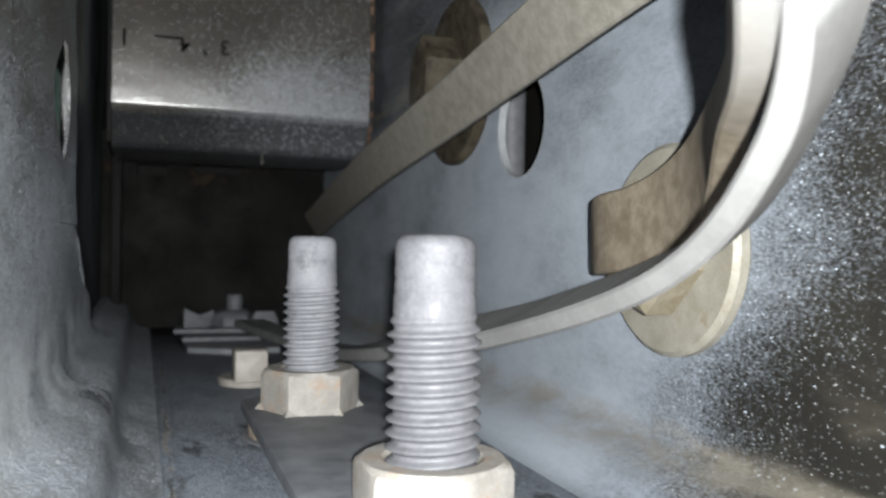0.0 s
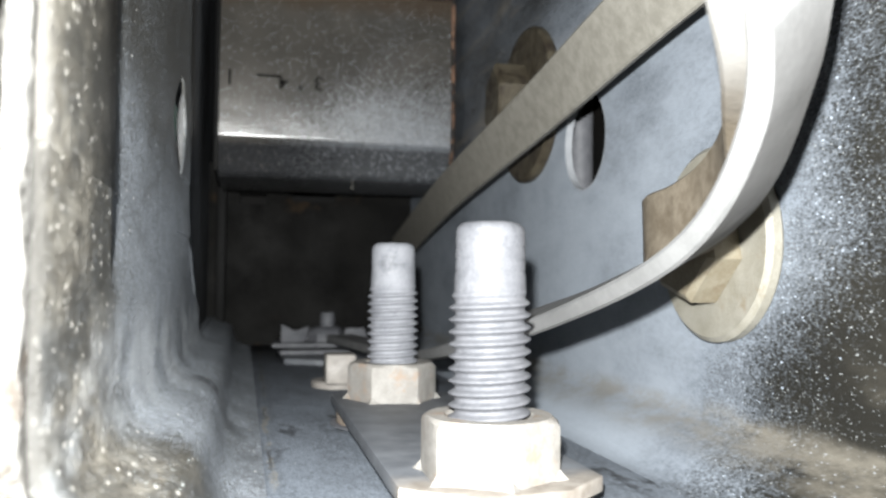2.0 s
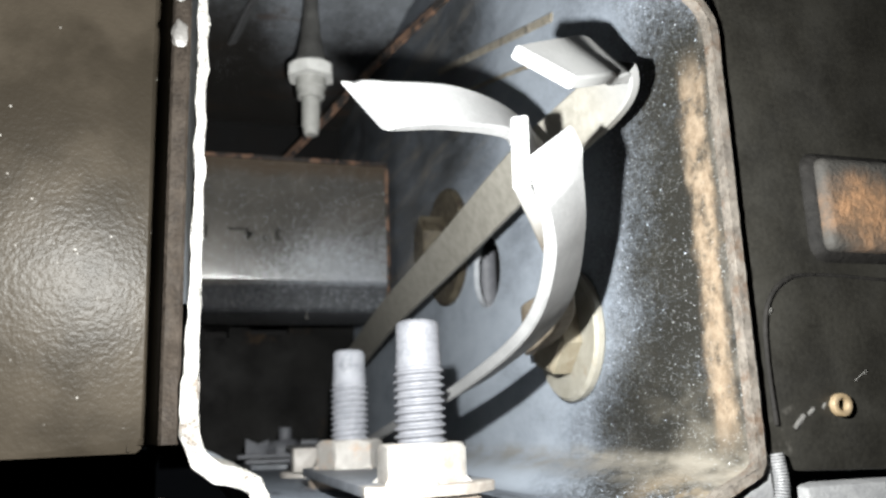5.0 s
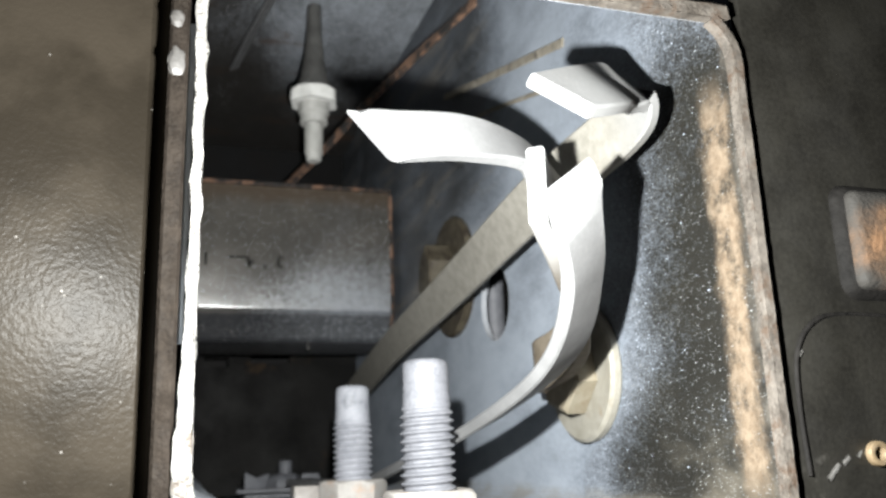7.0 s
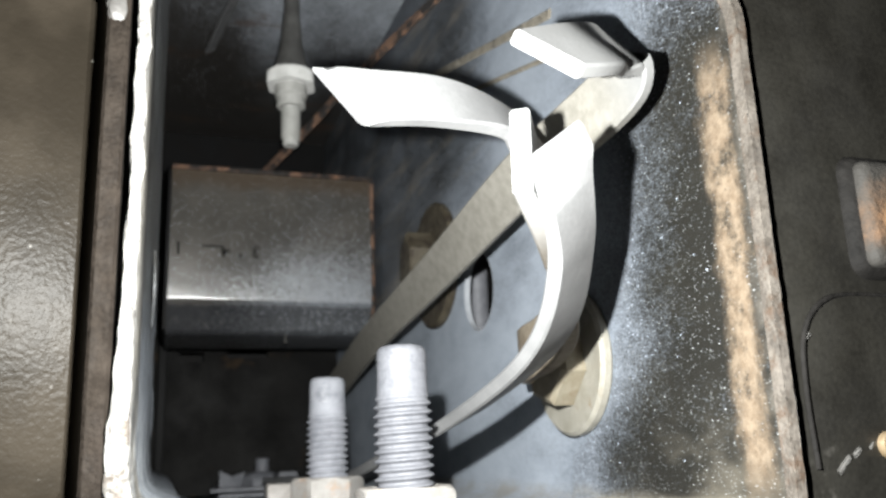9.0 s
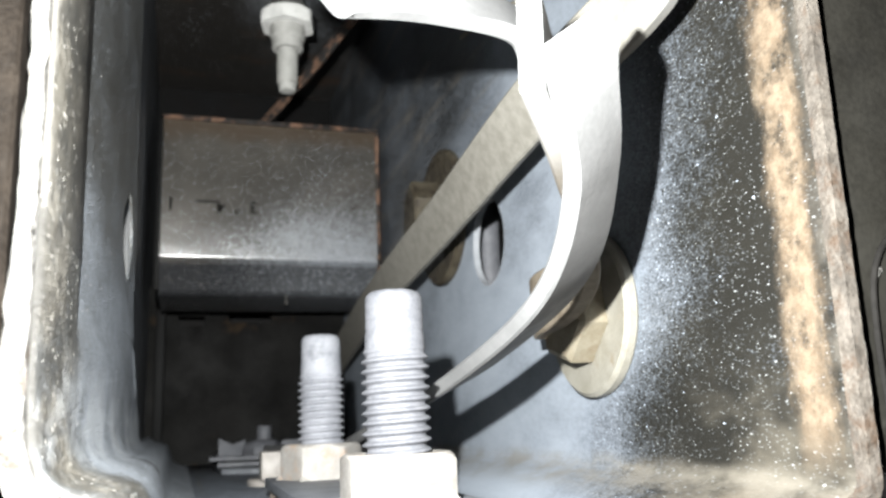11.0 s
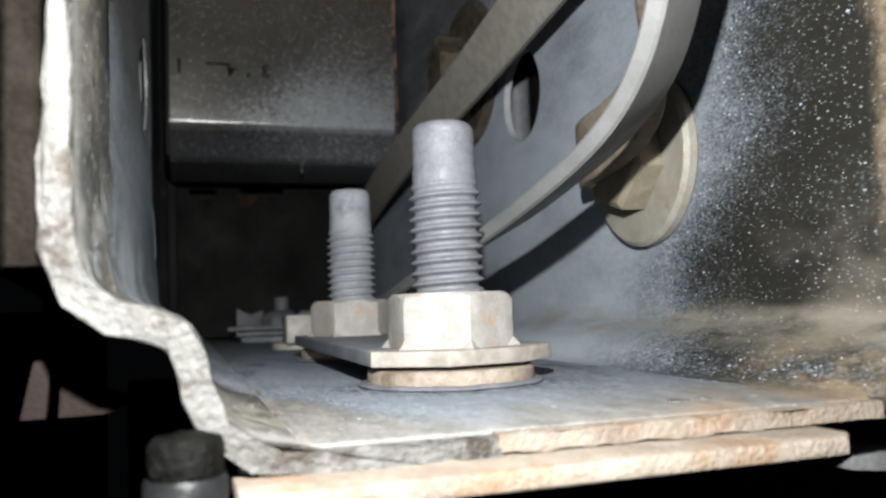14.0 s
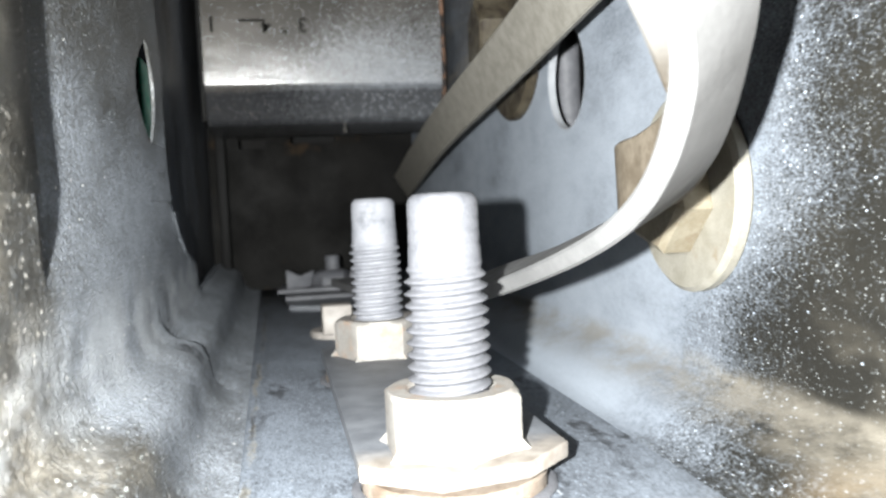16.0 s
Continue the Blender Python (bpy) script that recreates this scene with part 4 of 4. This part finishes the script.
# bolt hanging from the ceiling
hanger = holder("hanging_stud", (0.2, 155, 142.8), "pale stepped stud hanging from the ceiling, tip down", "stud")
hanger.matrix_basis = pose(0.0002, 0.155, 0.1428)
bm_h, _ = thread_body(4.0, 1.25, 3.0, 17.0, 0.62, 28, 8)
part("thread", bm_h, M_STUD, hanger, smooth=70)
part("tip", spin([(0, 0), (2.6, 0), (3.2, 0.5), (3.3, 3.1), (0, 3.1)], 28), M_STUD, hanger)
part("collar", spin([(0, 16.8), (5.4, 16.8), (5.9, 17.3), (5.9, 21.0), (6.6, 21.6), (6.6, 26.2), (0, 26.2)], 32), M_STUD, hanger)
part("nut", hex_nut(19.0, 26.2, 32.0, 4.0, 0.3), M_STUD_NUT, hanger, "whitish flange nut")
part("spacer", spin([(0, 32.0), (8.2, 32.0), (6.0, 38), (4.4, 48), (3.4, 60), (3.2, 73.2), (0, 73.2)], 32), M_DUSK, hanger, "dusty tapered spacer")

# rusty brace across the far ceiling
solo("brace", ribbon([(-4, 207, 148.4), (10, 177, 159), (23, 149, 170), (36, 117, 178), (49.6, 84, 186)], [(-0.45, -0.8, 0.2)] * 5, 4.4, 1.4, 8, 0.0, 0.0, 0.3), M_BROWN, "thin rust-brown brace strip across the ceiling", "brace")
solo("ceiling_lip", ribbon([(-13, 112, 212), (-19, 145, 212.4), (-24.6, 178, 212.2), (-30, 218, 212.6)], [(0.6, 0, -1)] * 4, 5.0, 1.4, 8, 0.0, 0.0, 0.3), M_GREY_DARK, "pale bent lip along the rail ceiling", "lip")
solo("weld_ridge", ribbon([(49.6, 18, 135), (49.7, 84, 153), (49.6, 124, 164)], [(-1, 0, 0)] * 3, 3.0, 0.9, 8), M_SEAM, "dusty weld ridge along the rail wall", "weld")
solo("weld_ridge", ribbon([(49.6, 16, 122), (49.7, 72, 137), (49.6, 96, 142.5)], [(-1, 0, 0)] * 3, 1.6, 0.8, 8), M_SEAM, "thin dusty weld ridge along the rail wall", "weld")


# bolts through the right wall, each with a broad washer
def wall_bolt(y, z, spread, turn, label, head_mat, washer_mat, flats, top):
    thing = holder("wall_bolt", (50, y, z), label, "bolt", "bolts through the rail wall")
    m = Matrix.Translation((50 * MM, y * MM, z * MM)) @ pose(0, 0, 0, 0, -90, 0)
    thing.matrix_basis = m
    part("washer", spin([(0, 0), (spread - 0.5, 0), (spread, 0.6), (spread, 2.2), (spread - 0.9, 3.0), (6, 3.1), (0, 3.1)], 64), washer_mat, thing, "pale zinc washer")
    part("head", hex_head(flats, 3.1, top, turn), head_mat, thing, "dirty yellow hexagon head", 20)
    return thing


wall_bolt(18.4, 40.7, 17.8, 0.244, "yellow zinc hexagon bolt on a broad washer in the rail wall", M_YELLOW, M_YELLOW_PALE, 18.9, 9.0)
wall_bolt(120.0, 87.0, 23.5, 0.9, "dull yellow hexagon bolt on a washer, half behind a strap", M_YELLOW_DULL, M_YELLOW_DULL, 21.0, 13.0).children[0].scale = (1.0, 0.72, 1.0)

# rubber straps
def strap(points, facing, wide, thick, slant, tilt, material, label, taper=0.0):
    """A flat strap whose first end is cut; the cut face is a thin slice of its own."""
    thing = holder("strap", points[0], label, "strap", "straps in the rail")
    thing.matrix_basis = Matrix()
    part("band", ribbon(points, facing, wide, thick, 14, slant, tilt, 0.45, taper), material, thing, smooth=40)
    line = smooth_line(points, 14)
    ring = strap_ring(line[0], (line[1] - line[0]).normalized(), Vector(facing[0]).normalized(), wide - 0.2, thick - 0.2, 0.45, slant, tilt)
    out = (ring[2] - ring[1]).cross(ring[5] - ring[2]).normalized()
    if out.dot(line[1] - line[0]) > 0:
        out.negate()
    bm = bmesh.new()
    inner, outer = [bm.verts.new(v - out * 0.1) for v in ring], [bm.verts.new(v + out * 0.12) for v in ring]
    for k in range(8):
        bm.faces.new((inner[k], inner[(k + 1) % 8], outer[(k + 1) % 8], outer[k]))
    bm.faces.new(outer)
    bm.faces.new(inner[::-1])
    part("cut_end", bm, M_CUT, thing, "pale cut end", 40)
    return thing


strap([(12.4, -51.6, 66.6), (19.5, -39.2, 52.9), (22.5, -20.5, 40.0), (20.3, 14.5, 29.8), (16.4, 55.8, 21.7), (16.0, 122.0, 11.2), (8.6, 190.0, 9.4), (5.0, 226.0, 9.0)],
      [(-0.24, -0.84, 0.49), (0.55, -0.74, -0.38), (0.44, -0.72, -0.53), (0.43, -0.11, -0.9), (0.4, -0.02, -0.92), (0, 0, -1), (0, 0, -1), (0, 0, -1)], 11.9, 2.9, 1.03, 2.4, M_STRAP,
      "light grey flat rubber strap rising from the floor, cut askew")
strap([(12.4, -49.1, 85.2), (21.6, -46.9, 88.4), (28.0, -41.4, 91.8), (33.7, -38.0, 93.0), (36.8, -30.4, 89.4), (34.4, 11.6, 84.0), (35.0, 79.2, 75.4), (34.8, 166.5, 63.9), (42.0, 290.0, 49.0)],
      [(-0.28, -0.85, 0.44), (0, -0.89, 0.46), (0.42, -0.75, 0.51), (0.86, -0.08, 0.5), (0.96, 0.2, 0.2), (0.88, 0.15, 0.44), (0.93, 0.03, 0.36), (0.95, 0, 0.3), (0.86, 0, 0.5)], 12.85, 2.9, 2.55, 0.32, M_STRAP_OLD,
      "dusty grey flat rubber strap folded over along the wall")
strap([(-20.0, -38.4, 78.4), (-15.6, -38.2, 79.0), (-1.2, -33.0, 82.0), (12.0, -28.0, 82.2), (18.4, -24.4, 79.4), (27.0, -20.0, 74.5)],
      [(0.20, -0.86, -0.46), (0.2, -0.97, 0.10), (0.05, -0.98, 0.18), (0.3, -0.80, 0.5), (0.42, -0.83, 0.36), (0.47, -0.78, 0.42)], 9.7, 3.0, 4.2, 0.86, M_STRAP,
      "pale grey flat rubber strap bending across the rail mouth")
strap([(6.4, -49.4, 67.4), (15.0, -38.2, 61.8), (25.5, -24.5, 57.8), (35.4, -7.4, 51.0), (38.6, 4.0, 46.8), (39.0, 14.0, 44.2), (39.4, 24.0, 43.2), (43.0, 32.0, 42.2)],
      [(-0.75, 0.66, -0.01), (-0.87, 0.48, 0), (-0.9, 0.35, 0.2), (-0.94, 0.34, 0.02), (-1.0, 0.09, 0.02), (-1, 0, 0), (-0.99, 0.12, 0), (-0.95, 0.3, 0)], 13.4, 3.4, -2.6, 0.0, M_STRAP_SHADE,
      "grey flat rubber strap, brown with dirt, lapped over the wall bolt", 0.25)

# bracket with a small bolt at the far end of the floor
bracket = holder("strap_anchor", (0, 262, 0), "grey painted clamp with a small bolt at the strap's far end", "clamp")
bracket.matrix_basis = Matrix.Translation(Vector((-0.7, -27.0, 0)) * MM)
part("base", outline([(-18, 236), (-4, 228), (14, 230), (18, 262), (12, 286), (-10, 290), (-20, 270)], [], 2.2, lambda u, v, w: (u, v, 0.1 + w), 0.4), M_PLATE, bracket)
part("shim", outline([(-19, 252), (10, 252), (12, 284), (-17, 284)], [], 1.6, lambda u, v, w: (u, v, 2.3 + w), 0.3), M_BOLT, bracket)
part("shim", outline([(-22, 262), (8, 260), (10, 290), (-19, 292)], [], 1.6, lambda u, v, w: (u, v, 4.4 + w), 0.3), M_BOLT, bracket)
part("nut", spin([(0, 6.0), (9.5, 6.0), (9.5, 9.0), (7.5, 11.5), (5.0, 12.5), (0, 12.5)], 6), M_BOLT, bracket).location = Vector((2, 276, 0)) * MM
part("ear", outline([(-18, 6), (-8, 6), (-6, 13), (-12, 11), (-18, 14)], [], 2.0, lambda u, v, w: (u, 268 + w + (u + 12) * 0.3, v), 0.3), M_BOLT, bracket, "bent clamp ear")
part("ear", outline([(8, 6), (20, 6), (18, 12), (10, 12)], [], 2.0, lambda u, v, w: (u, 270 + w, v), 0.3), M_BOLT, bracket, "bent clamp ear")
part("stud", spin([(0, 12), (3.2, 12), (3.2, 18.0), (2.8, 18.6), (0, 18.6)], 20), M_BOLT, bracket).location = Vector((2.5, 277, 0)) * MM
block = holder("square_clip", (-5, 125, 0), "small grey square block on a round foot beside the far nut", "clip")
block.matrix_basis = Matrix()
part("foot", spin([(0, 0), (8.6, 0), (8.8, 0.6), (8.8, 1.6), (8.3, 2.1), (0, 2.1)], 40), M_PLATE_EDGE, block).location = Vector((-5, 143, 0)) * MM
part("body", box(-10.5, -1.5, 130, 139, 2.1, 11.0, 0.7), M_PLATE_EDGE, block)

# ---- outside the mouth
panel = solo("side_panel", outline([(-125, 15.6), *[(-110 + 3 * k, 15.6) for k in range(18)], (-56.3, 18.0), (-56.3, 190), *[(-62 - 3 * k, 190) for k in range(17)], (-125, 190)], [], 3.0, lambda u, v, w: (u, -44.5 + w - 0.26 * max(0.0, -60.0 - u), v), 0.6),
             M_PANEL, "brown-black orange-peel painted side panel beside the rail mouth", "panel")
part("flange", outline([(-58.2, 17.0), (-53.6, 14.0), (-53.6, 190), (-58.2, 190)], [], 2.0, lambda u, v, w: (u, -42.0 + w, v), 0.3), M_PANEL, panel)
part("seam", ribbon([(-60.2, -44.6, 16), (-60.3, -44.6, 60), (-60.2, -44.6, 110), (-60.2, -44.6, 185)], [(0, -1, 0)] * 4, 1.0, 0.8, 10), M_PANEL, panel)
part("weld_bead", outline([(-59.6, -44.4), (-58.4, -44.8), (-57.5, -45.6), (-56.9, -46.8), (-56.4, -48.6), (-56.0, -51.0), (-55.7, -53.2), (-55.2, -53.6), (-54.6, -42.8), (-59.6, -42.8)], [], 172.0, lambda u, v, w: (u, v, 17.0 + w)), M_PANEL, panel, "painted-over weld bead", 60)
part("weld_strip", ribbon([(-54.1, -51.0, 17), (-54.15, -51.1, 60), (-54.1, -50.9, 110), (-54.1, -51.0, 185)], [(0, -1, 0)] * 4, 3.0, 7.0, 24), M_RIM_DARK, panel, "brown worn weld strip")
for x, z, r, h in ((-54.4, 83.5, 1.3, 2.6), (-54.6, 91.0, 1.1, 1.6)):
    blob = bmesh.new()
    bmesh.ops.create_icosphere(blob, subdivisions=3, radius=1.0)
    for v in blob.verts:
        n = 1 + noise.noise(v.co * 1.7 + Vector((z, 0, 0))) * 0.3
        v.co = Vector((x + v.co.x * r * n, -54.4 + v.co.y * 0.5, z + v.co.z * h * n))
    part("weld_blob", blob, M_RIM_DIM, panel, "pale lump of weld")
part("rust_patch", outline([(-57.2, 18), (-54.4, 16.5), (-54.2, 27), (-55.5, 30), (-57.0, 25)], [], 0.5, lambda u, v, w: (u, -42.5 + w, v)), M_RIM_DARK, panel, "worn brown patch")

panel.location = (0, 0.0045, 0)
YC = -49.0


def near(x, z):
    """Where a point drawn on the cover lies after the cover's own scale."""
    return -48.0 + (x + 48.0) * 0.80, 24.0 + (z - 24.0) * 0.80


cover = solo("bumper_cover", outline([near(*p) for p in ((80, 9), (82, 4.5), (88, 3.0), (210, -1.0), (210, 210), (80, 210))], [circle(*near(102, 18.2), 1.5, 1.5, 24)], 3.0,
             lambda u, v, w: (u, YC + w + 0.8 * math.sin((u + v) * 0.05), v), 0.5), M_PLASTIC, "black scuffed plastic bumper cover beside the rail", "cover")


def on_cover(name, points, wide, thick, material, label=""):
    line = [(near(x, z)[0], YC - 0.6, near(x, z)[1]) for x, z in points]
    part(name, ribbon(line, [(0, -1, 0)] * len(line), wide, thick, 10), material, cover, label)


on_cover("recess_rim", [(83, 14), (82.5, 30), (84, 42), (90, 49), (100, 51), (125, 50)], 1.2, 0.8, M_BLACK)
part("insert", outline(circle(*near(102, 18.2), 2.3, 2.3, 32), [circle(*near(102, 18.2), 1.15, 1.15, 32)], 3.2, lambda u, v, w: (u, YC - 2.2 + w, v), 0.5), M_BRASS, cover, "brass threaded insert")
for x, z, dx, dz in ((88, 13, 3.4, 3.2), (92.5, 16.2, 2.0, 1.5), (108, 24, 4.4, 2.6), (84, 41, 1.2, 1.2), (97, 17.5, 1.2, 1.4), (106, 57, 3.0, 0.8)):
    on_cover("scuff", [(x, z), (x + dx * 0.5, z + dz * 0.55), (x + dx, z + dz)], 0.8, 0.6, M_RIM, "pale scuff")
rusty_bracket = solo("rusty_bracket", box(69.6, 116, -52.5, -44, 48.0, 72.0, 4.0, 5), M_BLACK, "rounded bracket with orange rust beside the bumper cover", "bracket")
part("rust_pad", box(71.6, 116, -54.2, -50, 50.0, 70.0, 3.6, 6), M_RUST, rusty_bracket, "orange rust scale")
solo("lower_shield", box(60, 190, -52, 30, -24, 4.6, 1.0), M_GREY_DARK, "pale grey lower shield under the bumper cover", "shield")

# hose below the right corner of the mouth
hose = holder("hose", (57, -53, 3), "pale corrugated hose below the rail's corner", "hose")
hose.matrix_basis = Matrix()
hose_line = smooth_line([(55.4, -50.0, 10.5), (55.6, -50.4, 6.5), (55.2, -50.6, 2.5), (54.4, -50.4, -1.5), (54.0, -49.6, -6.0), (54.4, -48.0, -12.0)], 7)
for at, ahead in zip(hose_line, hose_line[1:]):
    ring = spin([(0, -0.3), (1.25, -0.3), (1.5, -0.1), (1.5, 0.1), (1.25, 0.3), (0, 0.3)], 20)
    part("ring", ring, M_GREY_DARK, hose).matrix_basis = Matrix.Translation(at * MM) @ (ahead - at).to_track_quat("Z", "Y").to_matrix().to_4x4()
solo("corner_plate", outline([(42.0, -1.2), (44.6, 2.4), (50.4, 5.0), (53.4, 8.6), (53.8, 11.5), (54.2, -1.2)], [], 2.4, lambda u, v, w: (u, -50.0 + w, v), 0.3), M_GREY_DARK, "dull grey plate behind the rail's lower corner", "plate")
solo("bent_strap", ribbon([(42.0, -48.0, -3.2), (47.0, -48.4, -1.9), (52.0, -48.4, -2.5), (57.0, -48.0, -5.4), (60.0, -47.0, -10.0)], [(0, 0, 1), (0, 0, 1), (0.1, 0, 1), (0.5, 0, 0.8), (0.8, 0, 0.6)], 6.0, 1.6, 10), M_EDGE, "tan bent metal strap under the rail's corner", "strap")

# below the mouth
# two black sheets added to stand in for the unlit void
solo("underbody", box(-320, -57.5, 70, 76, -300, 14.0, 0.8), M_BLACK, "black sheet added for the dark void behind the side panel", "underbody", "structure")
solo("underbody", box(-56, 320, 120, 126, -300, -6.0, 0.8), M_BLACK, "black sheet added for the dark void below the rail", "underbody", "structure")
solo("pinch_weld", box(-100, -58.5, 60, 64, -40, -9.5, 0.8), M_BLACK, "black underbody rail below the side panel", "rail")
for shape in ([(-57.5, 7.6), (-55.6, 7.6), (-56.2, 1.0), (-58.9, 1.0)], [(-54.5, 7.5), (-53.0, 5.0), (-45.4, 2.6), (-50.0, 1.1), (-54.9, 1.0)]):
    solo("underbody_plate", outline(shape, [], 1.6, lambda u, v, w: (-41.0 + (u + 41.0) * 0.865, -36.0 + w, 12.5 + (v - 12.5) * 0.865), 0.2), M_PINK, "faded pinkish metal plate in the dark underbody", "plate")
grease = holder("bush", (-41.0, -54.5, 0), "black rubber bush with a greasy gritty top", "bush")
part("sleeve", spin([(0, -30), (3.4, -30), (3.4, -1.3), (3.2, -0.8), (0, -0.8)], 40), M_SLEEVE, grease, "dull grey metal sleeve")
cap = spin([(0, -0.8), (2.9, -0.8), (3.1, -0.4), (3.05, 0.6), (3.1, 1.6), (2.7, 2.3), (1.6, 2.6), (0, 2.7)], 40)
for v in cap.verts:
    v.co += noise.noise_vector(v.co * 0.9) * 0.3
part("greasy_cap", cap, M_GREASE, grease, "gritty black grease")
solo("cross_bar", outline([(38.3, -6.6), (47.8, -7.4), (47.5, -10.9), (38.0, -9.9)], [], 4.0, lambda u, v, w: (u, -43 + w, v), 0.5), M_GREY_DARK, "dull grey metal bar below the rail's corner", "bar")
# unseen sheet, added as a dark backdrop
ground = solo("ground", box(-320, 320, -420, 380, -304, -300), M_BLACK, "unseen black ground sheet far below, added as a dark backdrop", "ground", "structure")
